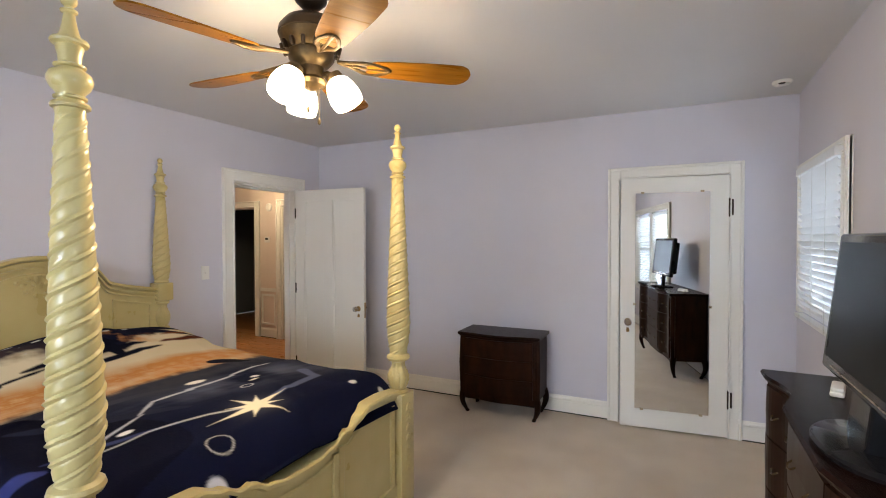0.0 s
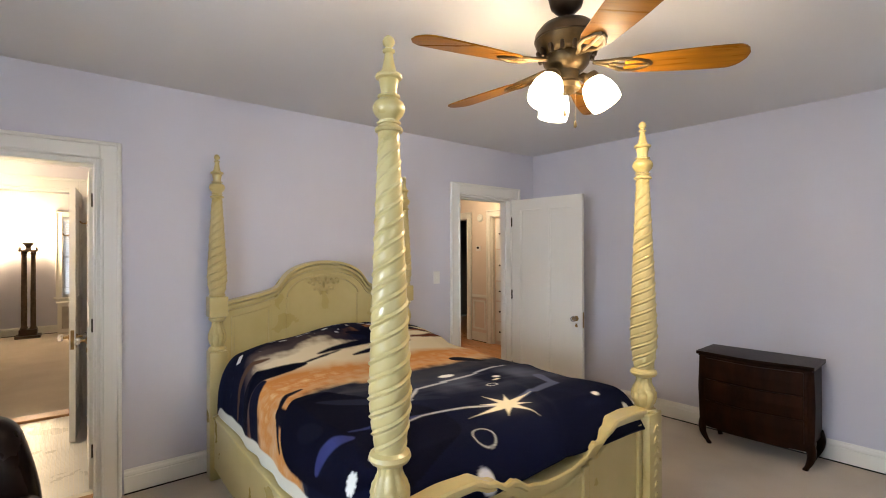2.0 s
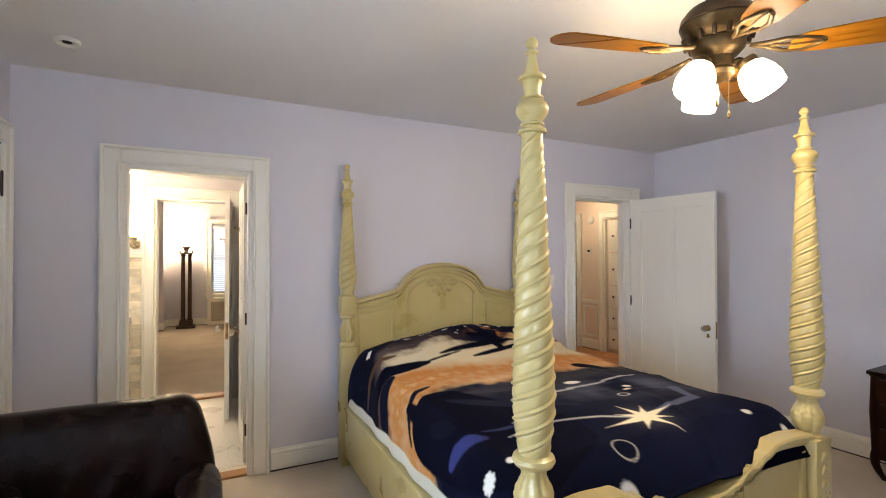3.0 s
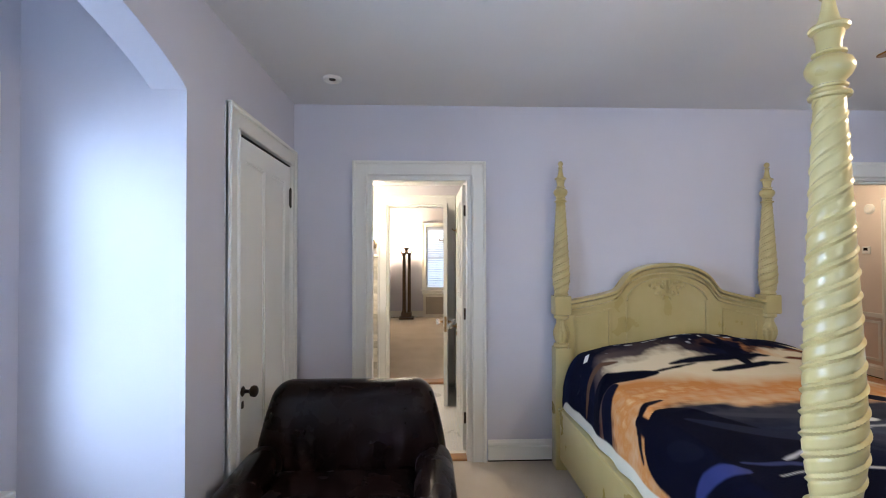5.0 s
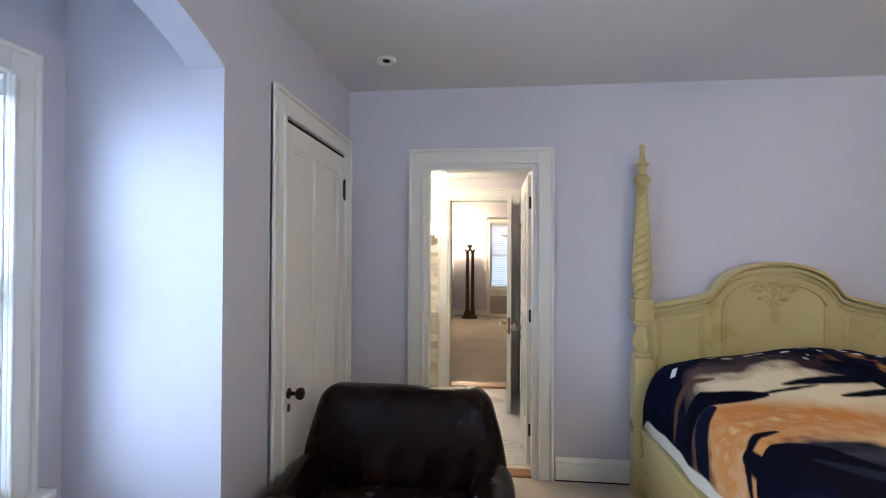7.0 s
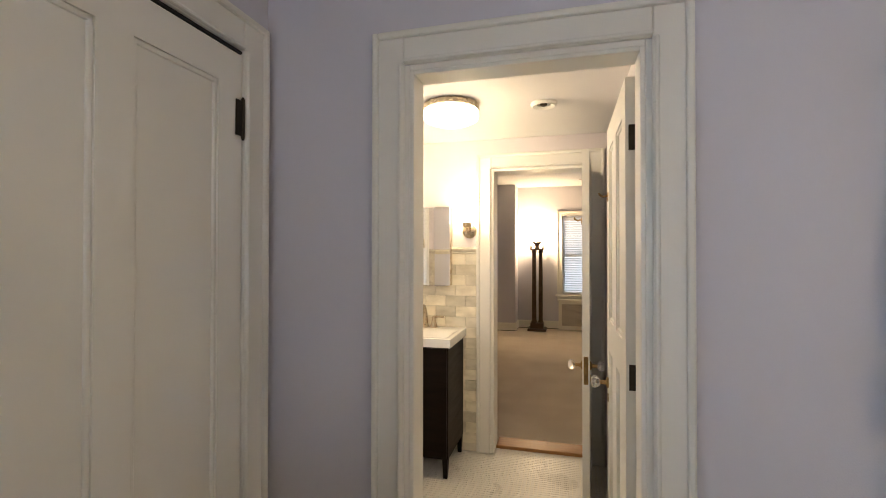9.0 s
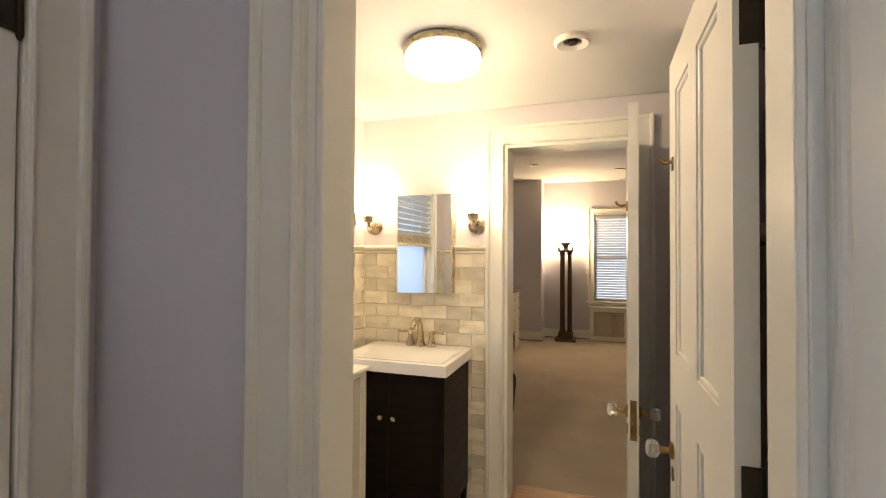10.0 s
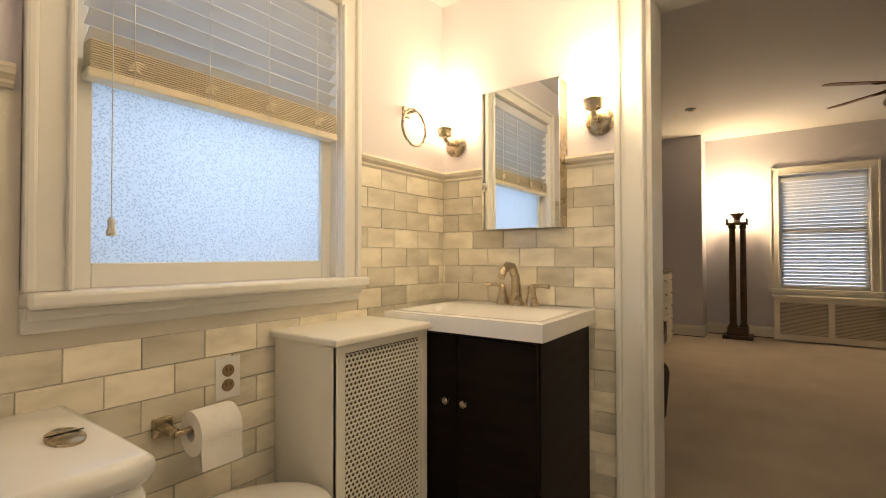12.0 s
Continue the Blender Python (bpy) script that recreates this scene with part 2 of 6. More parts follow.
# far bedroom shell
setting("far_floor", box(XF1 - 0.1, -3.3, -0.1, XF0 + 0.05, 2.80, 0), CARPET, "beige carpet of the second bedroom", "carpet")
setting("far_wall_window", wall('x', XF1, XF1 - 0.18, -3.4, 2.86, 0, 2.85, [(-0.14, 0.745, 0.66, 2.15)]), LAVENDER, "lavender wall with a window", "wall")
setting("far_wall_closet", box(XF1, -3.4, 0, -10.80, -0.985, 2.85), LAVENDER, "lavender closet wall that juts into the room", "wall")
setting("far_wall_south", box(-10.8, -3.4, 0, XF0, -3.26, 2.85), LAVENDER, "lavender wall of the second bedroom", "wall")
setting("far_wall_north", box(XF1, 2.74, 0, XB0, 2.86, 2.85), LAVENDER, "lavender wall between the second bedroom and the hall", "wall")
setting("far_ceiling", box(XF1 - 0.1, -3.4, FCEIL, XF0 + 0.02, 2.80, FCEIL + 0.1), CEILING, "matt white ceiling of the second bedroom", "ceiling")

# hall shell
setting("hall_floor_base", box(-8.2, 2.82, -0.1, XW - 0.02, 7.6, -0.015), THRESH, "dark subfloor of the hall", "floor")
setting("hall_wall_north", wall('y', HN, HN + 0.14, -8.2, XB0 + 0.1, 0, 2.85, [(-6.78, -5.98, 0, 2.04), (-5.41, -4.45, 0, 2.04)]), HALLPAINT, "peach painted hall wall with two doorways", "wall")
setting("hall_wall_west", box(-8.3, 2.82, 0, -8.16, HN + 0.1, 2.85), HALLPAINT, "peach painted hall end wall", "wall")
# side room walls carry the room's dimness in their dark colour
setting("dim_room_west", box(-8.3, HN + 0.14, 0, -8.16, 7.6, 2.85), GREYROOM, "blue-grey wall of a side room, its dimness put into the colour", "wall")
setting("hall_ceiling", box(-8.3, 2.84, 2.5, XW - 0.1, 7.6, 2.6), CEILING, "white hall ceiling", "ceiling")
setting("dim_room_wall", box(-8.2, 7.4, 0, -3.6, 7.5, 2.85), GREYROOM, "blue-grey wall of a side room, its dimness put into the colour", "wall")
setting("dim_room_side", box(-5.85, HN + 0.14, 0, -5.75, 7.5, 2.85), GREYROOM, "blue-grey side wall, its dimness put into the colour", "wall")
setting("linen_closet_back", box(-5.75, HN + 0.5, 0, -3.7, HN + 0.56, 2.85), HALLPAINT, "peach back wall of the linen closet", "wall")

# bright overcast distance outside the windows
OUTSIDE = glow("overcast_distance", (0.80, 0.90, 1.0), 0.42, (0.3, 0.32, 0.34))
setting("backdrop_south", box(-7, -4.2, -3, 4, -4.15, 6), OUTSIDE, "bright overcast distance outside", "backdrop")
setting("backdrop_east", box(3.2, -3, -3, 3.25, 8, 6), OUTSIDE, "bright overcast distance outside", "backdrop")
FAROUT = glow("pale_distance", (0.74, 0.87, 1.0), 0.6, (0.3, 0.32, 0.34))
setting("backdrop_west", box(-14.0, -5, -3, -13.95, 6, 6), FAROUT, "bright overcast distance outside", "backdrop")

# ---- trim, doors and windows ----
BRASS = varied("aged_brass", (0.42, 0.27, 0.10), (0.22, 0.14, 0.06), 30, 0.35, 0.9)
IRON = varied("blackened_iron", (0.03, 0.025, 0.02), (0.06, 0.045, 0.03), 20, 0.5, 0.7)
NICKEL = varied("brushed_nickel", (0.55, 0.46, 0.33), (0.42, 0.35, 0.24), 40, 0.28, 1.0, bump=0.05)
BLIND = varied("white_faux_wood", (0.80, 0.80, 0.80), (0.85, 0.85, 0.84), 4, 0.4)
_t = BLIND.node_tree
_s = _t.nodes.new("ShaderNodeBsdfTranslucent")
_s.inputs[0].default_value = (0.85, 0.86, 0.86, 1)
_x = _t.nodes.new("ShaderNodeMixShader")
_x.inputs[0].default_value = 0.4
_t.links.new(_t.nodes["Principled BSDF"].outputs[0], _x.inputs[1])
_t.links.new(_s.outputs[0], _x.inputs[2])
_t.links.new(_x.outputs[0], _t.nodes["Material Output"].inputs[0])
BLINDCREAM = varied("cream_faux_wood", (0.72, 0.65, 0.48), (0.78, 0.71, 0.54), 5, 0.45)
CORD = varied("white_cord", (0.75, 0.74, 0.70), (0.65, 0.64, 0.60), 60, 0.8)
GLASSKNOB, _t, _b = shader("cut_glass", (0.95, 0.95, 0.95), 0.03)
_b.inputs["Transmission Weight"].default_value = 0.85
_b.inputs["IOR"].default_value = 1.5
PANE, _t, _b = shader("window_glass", (1, 1, 1), 0.0)
_b.inputs["Transmission Weight"].default_value = 1.0
_b.inputs["IOR"].default_value = 1.45
GROUND, _t, _b = shader("pebbled_glass", (0.72, 0.78, 0.84), 0.3)
_b.inputs["Transmission Weight"].default_value = 0.95
_n = _t.nodes.new("ShaderNodeTexVoronoi")
_n.inputs["Scale"].default_value = 170
_c = _t.nodes.new("ShaderNodeTexCoord")
_t.links.new(_c.outputs["Object"], _n.inputs["Vector"])
_p = _t.nodes.new("ShaderNodeBump")
_p.inputs["Strength"].default_value, _p.inputs["Distance"].default_value = 0.6, 0.004
_t.links.new(_n.outputs["Distance"], _p.inputs["Height"])
_s = _t.nodes.new("ShaderNodeBsdfTranslucent")
_k = _t.nodes.new("ShaderNodeValToRGB")
_k.color_ramp.elements[0].color, _k.color_ramp.elements[1].color = (0.42, 0.48, 0.55, 1), (0.84, 0.89, 0.95, 1)
_k.color_ramp.elements[1].position = 0.55
_t.links.new(_n.outputs["Distance"], _k.inputs[0])
_t.links.new(_k.outputs[0], _s.inputs["Color"])
_x = _t.nodes.new("ShaderNodeMixShader")
_x.inputs[0].default_value = 0.9
_t.links.new(_b.outputs[0], _x.inputs[1])
_t.links.new(_s.outputs[0], _x.inputs[2])
_t.links.new(_x.outputs[0], _t.nodes["Material Output"].inputs[0])
_t.links.new(_p.outputs[0], _b.inputs["Normal"])


def casing(name, axis, plane, out, u0, u1, z1, width=0.115, z0=0.0, sill=False, horn=0.03, label="white painted door casing"):
    """Boards round an opening with a raised back band; out is +1 or -1, the way off the wall."""
    own = bmesh.new()

    def board(ua, ub, za, zb, d, bevel=0.004):
        a, b = sorted((plane, plane + out * d))
        if axis == 'x':
            box(a, ua, za, b, ub, zb, bevel, bm=own)
        else:
            box(ua, a, za, ub, b, zb, bevel, bm=own)
    w = width
    board(u0 - w, u0, z0, z1 + w, 0.020)
    board(u1, u1 + w, z0, z1 + w, 0.020)
    board(u0, u1, z1, z1 + w, 0.019)
    for a, b in ((u0 - w, u0 - w + 0.022), (u1 + w - 0.022, u1 + w), (u0 - 0.016, u0 - 0.002), (u1 + 0.002, u1 + 0.016)):
        board(a, b, z0, z1 + (w if abs(a - u0) > 0.05 and abs(b - u1) > 0.05 else 0), 0.034, 0.007)
    board(u0 - w + 0.02, u1 + w - 0.02, z1 + w - 0.022, z1 + w, 0.034, 0.007)
    board(u0, u1, z1 + 0.002, z1 + 0.016, 0.030, 0.006)
    if sill:
        board(u0 - w - horn, u1 + w + horn, z0 - 0.032, z0, 0.075, 0.008)
        board(u0 - w, u1 + w, z0 - 0.085, z0 - 0.032, 0.022, 0.005)
        board(u0 - w + 0.004, u1 + w - 0.004, z0 - 0.058, z0 - 0.03, 0.04, 0.008)
    return setting(name, own, TRIM, label, "door trim" if not sill else "window trim")


def jamb(name, axis, a, b, u0, u1, z1, stop=None):
    """The lining of a doorway through a wall from plane a to plane b."""
    own = bmesh.new()
    lo, hi = min(a, b) - 0.004, max(a, b) + 0.004

    def lining(ua, ub, za, zb, p=lo, q=hi):
        if axis == 'x':
            box(p, ua, za, q, ub, zb, 0.003, bm=own)
        else:
            box(ua, p, za, ub, q, zb, 0.003, bm=own)
    lining(u0 - 0.004, u0 + 0.018, 0, z1)
    lining(u1 - 0.018, u1 + 0.004, 0, z1)
    lining(u0 + 0.018, u1 - 0.018, z1 - 0.018, z1 + 0.004)
    if stop:
        p, q = stop
        lining(u0 + 0.018, u0 + 0.032, 0, z1 - 0.018, p, q)
        lining(u1 - 0.032, u1 - 0.018, 0, z1 - 0.018, p, q)
        lining(u0 + 0.032, u1 - 0.032, z1 - 0.032, z1 - 0.018, p, q)
    return setting(name, own, TRIM, "white painted door lining", "door frame")


def baseboard(name, p, q, inward, label="white moulded baseboard over a gap painted black for shade"):
    """A moulded skirting board from p to q on the floor, standing off by a gap below that a black bar fills as shade.
    """
    a, b, n = Vector((*p, 0)), Vector((*q, 0)), Vector((*inward, 0)).normalized()
    own = bmesh.new()
    profile = [(0.0, 0.012), (0.018, 0.012), (0.018, 0.105), (0.014, 0.112), (0.018, 0.118), (0.016, 0.132), (0.010, 0.140), (0.006, 0.152), (0.0, 0.152)]
    ends = [[own.verts.new(e + n * d + Vector((0, 0, z))) for d, z in profile] for e in (a, b)]
    k = len(profile)
    for i in range(k):
        own.faces.new((ends[0][i], ends[0][(i + 1) % k], ends[1][(i + 1) % k], ends[1][i]))
    own.faces.new(ends[0])
    own.faces.new(ends[1])
    ob = setting(name, own, TRIM, label, "baseboard")
    # solid black bar in the gap, its shade put in as colour
    gap = bmesh.new()
    c = [a + n * 0.003, b + n * 0.003, b + n * 0.0145, a + n * 0.0145]
    low = [gap.verts.new(v + Vector((0, 0, 0.001))) for v in c]
    high = [gap.verts.new(v + Vector((0, 0, 0.0125))) for v in c]
    gap.faces.new(low)
    gap.faces.new(high)
    for i in range(4):
        gap.faces.new((low[i], low[(i + 1) % 4], high[(i + 1) % 4], high[i]))
    part("gap_shade_bar", gap, BLACK, ob)
    return ob


def knob_set(parent, place, turn, glass=True, plate=True):
    """A door knob on its rose, sticking out along local -y, turned about z."""
    m = pose(*place, 0, 0, turn)
    own = bmesh.new()
    lathe([(0.024, 0), (0.026, 0.004), (0.018, 0.009), (0.010, 0.012), (0.009, 0.034), (0.014, 0.040)], 20, m @ pose(0, 0, 0, 90), own)
    if plate:
        slab([(-0.011, -0.085), (0.011, -0.085), (0.013, -0.07), (0.009, -0.06), (0.009, -0.05), (-0.009, -0.05), (-0.009, -0.06), (-0.013, -0.07)], -0.004, m, bm=own)
    part("door_knob", lathe([(0.012, 0.038), (0.024, 0.044), (0.029, 0.056), (0.027, 0.068), (0.018, 0.075), (0.004, 0.077)], 8 if glass else 20,
                            m @ pose(0, 0, 0, 90)), GLASSKNOB if glass else IRON, parent, "faceted glass knob" if glass else "", smooth=not glass)
    return part("rose", own, BRASS if glass else IRON, parent, "aged brass rose and keyhole plate", smooth=True)


def door(name, place, turn, width, height, label, panels=2, thick=0.038, rows=1, knob_side=True, mirror=False, both=True, knob_z=0.80, facing=False, glass=True):
    """A panelled door, hinged at its local origin, that runs along local +x; its faces look along local y."""
    ob = empty(name, place, turn)
    stile, rail_t, rail_b, mid = 0.105, 0.11, 0.22, 0.095
    xs = [stile + (width - 2 * stile - (panels - 1) * mid) / panels * i + mid * i for i in range(panels)]
    pw = (width - 2 * stile - (panels - 1) * mid) / panels
    hs = []
    for r in range(rows):
        h = (height - rail_t - rail_b - (rows - 1) * 0.14) / rows
        z = rail_b + r * (h + 0.14)
        hs += [(x, x + pw, z, z + h) for x in xs]
    own = wall('y', 0, thick, 0.003, width, 0.008, height, hs)
    bmesh.ops.bevel(own, geom=[e for e in own.edges if len(e.link_faces) == 2 and e.calc_face_angle() > 1], offset=0.004, segments=2, affect='EDGES', profile=0.5)
    part("frame", own, TRIM, ob)
    for a, b, c, d in hs:
        pn = part("panel", box(a - 0.006, thick * 0.30, c - 0.006, b + 0.006, thick * 0.70, d + 0.006), TRIM, ob)
        p = bmesh.new()
        for lo, hi in ((0.0, 0.012), (thick - 0.012, thick)):
            for q in ((a, a + 0.014, c, d), (b - 0.014, b, c, d), (a, b, c, c + 0.014), (a, b, d - 0.014, d)):
                box(q[0], lo + 0.004 if lo == 0 else lo - 0.006, q[2], q[1], hi + 0.006 if lo == 0 else hi - 0.004, q[3], 0.004, bm=p)
        part("moulding", p, TRIM, pn)
    kx = width - 0.06
    if not facing:
        knob_set(ob, (kx, -0.001, knob_z), 0)
    if both or facing:
        knob_set(ob, (kx, thick + 0.001, knob_z), 180, glass)
    lock = box(width - 0.002, thick * 0.2, knob_z - 0.09, width + 0.002, thick * 0.8, knob_z + 0.06, 0.001)
    part("lock_plate", lock, BRASS, ob, "tarnished brass lock plate")
    return tagged(ob, label, "door")


def hinge(parent, place, turn, leaf=0.036, height=0.085):
    m = pose(*place, 0, 0, turn)
    own = bmesh.new()
    lathe([(0.003, -height / 2 - 0.012), (0.006, -height / 2 - 0.004), (0.006, height / 2 + 0.004), (0.003, height / 2 + 0.012)], 10, m, own)
    plate = box(0, -0.0025, -height / 2, leaf, 0.0005, height / 2, 0.001)
    bmesh.ops.transform(plate, matrix=m, verts=plate.verts[:])
    join(plate, own)
    return part("hinge", own, IRON, parent, "dark painted hinge with a worn pin")


def window(name, axis, plane, out, u0, u1, z0, z1, pane, label, meet=None, depth=0.07):
    """A sash window set back in its wall: frame, two sashes and their panes; out is the way into the room."""
    ob = empty(name)
    back = plane - out * depth

    def bar(ua, ub, za, zb, d0=0.0, d1=0.035):
        a, b = sorted((back + out * d0, back + out * d1))
        return box(a, ua, za, b, ub, zb, 0.003) if axis == 'x' else box(ua, a, za, ub, b, zb, 0.003)

    def sash(za, zb, d):
        s = bmesh.new()
        w = 0.045
        for q in ((u0, u0 + w, za, zb), (u1 - w, u1, za, zb), (u0 + w, u1 - w, zb - w, zb), (u0 + w, u1 - w, za, za + w * 1.3)):
            join(bar(*q, d, d + 0.032), s)
        so = part("sash", s, TRIM, ob)
        g = bar(u0 + w, u1 - w, za + w, zb - w, d + 0.013, d + 0.018)
        p = part("pane", g, pane, so)
        p.visible_shadow = False
    meet = meet or (z0 + z1) / 2
    sash(meet - 0.02, z1, -0.03)
    sash(z0, meet + 0.02, 0.006)
    f = bmesh.new()
    for q in ((u0 - 0.03, u0 + 0.004, z0, z1), (u1 - 0.004, u1 + 0.03, z0, z1)):
        join(bar(*q, -0.05, 0.068), f)
    part("window_frame", f, TRIM, ob)
    return tagged(ob, label, "window", kind="structure")


def blind(name, axis, plane, u0, u1, z0, z1, label, gap=0.043, tilt=28, out=1, slat_w=0.048, stack=0, cream=False, ladders=3, tassel=None):
    """A slatted blind under its head rail: each slat is a piece of its own."""
    ob = empty(name)
    own = bmesh.new()

    def place(ob2, u, z, t=0):
        if axis == 'y':
            ob2.matrix_basis = pose(u, plane, z, t * out, 0, 0)
        else:
            ob2.matrix_basis = pose(plane, u, z, 0, 0, 90) @ pose(0, 0, 0, t * -out)

    head = part("head_rail", box(-(u1 - u0) / 2, -0.026, -0.05, (u1 - u0) / 2, 0.026, 0, 0.004), BLIND, ob)
    place(head, (u0 + u1) / 2, z1)
    me = link_mesh("slat", box(-(u1 - u0) / 2 + 0.004, -slat_w / 2, -0.0016, (u1 - u0) / 2 - 0.004, slat_w / 2, 0.0016, 0.001, 1), BLIND)
    me.parent = ob
    zs = []
    z = z1 - 0.075
    while z > z0 + 0.03 + stack * 0.0055:
        zs.append(z)
        z -= gap
    place(me, (u0 + u1) / 2, zs[0], tilt)
    for zz in zs[1:]:
        c = new("slat", me.data)
        c.parent = ob
        place(c, (u0 + u1) / 2, zz, tilt)
    stacked = me.data
    if cream:
        stacked = me.data.copy()
        stacked.materials[0] = BLINDCREAM
    for k in range(stack):
        c = new("slat", stacked)
        c.parent = ob
        place(c, (u0 + u1) / 2, z0 + 0.022 + k * 0.0055, 0)
    rail = part("bottom_rail", box(-(u1 - u0) / 2, -0.025, -0.008, (u1 - u0) / 2, 0.025, 0.014, 0.004), BLINDCREAM if cream else BLIND, ob)
    place(rail, (u0 + u1) / 2, z0 + 0.006)
    for k in range(ladders):
        u = u0 + (u1 - u0) * (k + 0.5) / ladders
        for s in (-1, 1):
            d = plane + s * 0.027
            a, b = ((u, d, z1 - 0.05), (u, d, z0)) if axis == 'y' else ((d, u, z1 - 0.05), (d, u, z0))
            part("ladder_cord", tube([a, b], 0.0012, 5), CORD, ob)
        if cream:
            c = bmesh.new()
            for j in range(5):
                a = j * 1.3
                d = plane + out * 0.030
                tube([(u - 0.014 + 0.006 * math.sin(a), d, z0 + 0.03 + 0.006 * j), (u, d + 0.006, z0 + 0.034 + 0.005 * j), (u + 0.014, d, z0 + 0.03 + 0.007 * (j % 3))], 0.003, 6, c)
            part("bunched_cord", c, BLINDCREAM, ob)
    if tassel:
        u, zt = tassel
        d = plane + out * 0.045
        part("pull_cord", tube([(u, d, z1 - 0.04), (u, d, zt)], 0.0013, 5), CORD, ob)
        part("tassel", lathe([(0.004, 0.012), (0.008, 0.006), (0.007, -0.010), (0.011, -0.022), (0.010, -0.03), (0.002, -0.031)], 10, pose(u, d, zt)), CORD, ob)
    return tagged(ob, label, "window blind")


# doorways of the bedroom
casing("trim_bath_door", 'x', XW, 1, -0.58, 0.165, 2.05, 0.105)
jamb("frame_bath_door", 'x', XW, XB0, -0.58, 0.165, 2.05, (-3.70, XW + 0.004))
casing("trim_bath_door_inside", 'x', XB0, -1, -0.58, 0.165, 2.05)
casing("trim_hall_door", 'x', XW, 1, 3.0, 3.755, 2.05)
jamb("frame_hall_door", 'x', XW, XB0, 3.0, 3.755, 2.05, (XB0 - 0.004, -3.66))
casing("trim_hall_door_outside", 'x', XB0, -1, 3.0, 3.755, 2.05)
casing("trim_closet_door", 'y', YS, 1, -3.455, -2.58, 2.095)
ob = casing("trim_mirror_door", 'y', 0, -1, -1.195, -0.425, 2.01, 0.095)
ob.matrix_world = NORTH

bath_door = door("door_bath", (-3.80, 0.155, 0), 180, 0.705, 2.02, "white two-panel door standing open into the bathroom", rows=2, knob_z=0.84, facing=True)
for z in (1.82, 1.03, 0.24):
    hinge(bath_door, (0.002, -0.008, z), 90)
hall_door = door("door_hall", (-3.575, 3.74, 0), 5.0, 0.83, 2.035, "white two-panel door standing open against the wall", knob_z=0.84)
for z in (1.80, 1.02, 0.25):
    hinge(hall_door, (-0.004, -0.004, z), 90)
closet_door = door("door_closet", (-3.451, YS - 0.024, 0), 0, 0.867, 2.075, "white two-panel closet door, shut", both=False, knob_z=0.80, facing=True, glass=False)
# black strip laid over the wall as the shade above the leaf
part("head_gap_shade", box(0.004, 0.030, 2.080, 0.863, 0.040, 2.088), BLACK, closet_door, "black strip painted for the shade above the door")
for z in (1.87, 0.25):
    hinge(closet_door, (0.004, 0.044, z), 0, 0.032, 0.115)

# the mirrored door of the north wall
mirror_door = empty("door_mirror")
slab_m = wall('y', -0.030, 0.0, -1.192, -0.428, 0.012, 2.005)
bmesh.ops.bevel(slab_m, geom=slab_m.edges[:], offset=0.004, segments=2, affect='EDGES', profile=0.5)
part("leaf", slab_m, TRIM, mirror_door)
part("mirror", box(-1.082, -0.036, 0.165, -0.556, -0.031, 1.885, 0.0015), MIRROR, mirror_door, "tall frameless mirror with worn edges")
for x, z in ((-1.03, 1.888), (-0.61, 1.888), (-1.03, 0.162), (-0.61, 0.162), (-1.085, 1.0), (-0.553, 1.0)):
    part("mirror_clip", box(x - 0.012, -0.041, z - 0.008, x + 0.012, -0.030, z + 0.008, 0.002), NICKEL, mirror_door)
knob_set(mirror_door, (-1.135, -0.032, 0.86), 0, glass=True)
for z in (1.76, 0.30):
    hinge(mirror_door, (-0.428, -0.030, z), 0, 0.028, 0.12)
mirror_door.matrix_world = NORTH @ pose(-0.428, 0, 0, 0, 0, 6.0) @ pose(0.428, 0, 0)
tagged(mirror_door, "white door with a tall mirror screwed to it, slightly ajar", "door")

# skirting
baseboard("baseboard_west", (XW, 0.282), (XW, 2.885), (1, 0))
baseboard("baseboard_west_end", (XW, YS + 0.02), (XW, -0.697), (1, 0))
n0, n1, n2, n3 = (NORTH @ Vector((u, 0, 0)) for u in (-4.34, -1.292, -0.328, 0.0))
baseboard("baseboard_north", n0.xy, n1.xy, (0.042, -1))
baseboard("baseboard_north_end", n2.xy, n3.xy, (0.042, -1))
baseboard("baseboard_east", (XE, 4.24), (XE, YS), (-1, 0))
baseboard("baseboard_south", (-2.49, YS), (AX0, YS), (0, 1))
baseboard("baseboard_south_end", (AX1, YS), (XE, YS), (0, 1))
baseboard("baseboard_alcove", (AX0, AY), (AX1, AY), (0, 1))
baseboard("baseboard_alcove_side", (AX0, AY), (AX0, YS), (1, 0))
baseboard("far_baseboard_window", (XF1, -0.985), (XF1, 2.74), (1, 0))
baseboard("far_baseboard_closet", (-10.80, -3.2), (-10.80, -0.985), (1, 0))
baseboard("far_baseboard_closet_side", (XF1, -0.985), (-10.80, -0.985), (0, 1))
baseboard("hall_baseboard", (-5.87, HN), (-5.52, HN), (0, -1))

# windows
casing("trim_alcove_window", 'y', AY, 1, -1.91, -0.35, 2.05, 0.10, 0.63, sill=True, label="white casing round a double window with a sill")
ob = setting("mullion_alcove", box(-1.19, AY - 0.10, 0.63, -1.07, AY + 0.018, 2.05, 0.004), TRIM, "white post between two windows", "window trim")
window("window_1", 'y', AY, 1, -1.91, -1.19, 0.64, 2.05, PANE, "white sash window behind a blind")
window("window_2", 'y', AY, 1, -1.07, -0.35, 0.64, 2.05, PANE, "white sash window behind a blind")
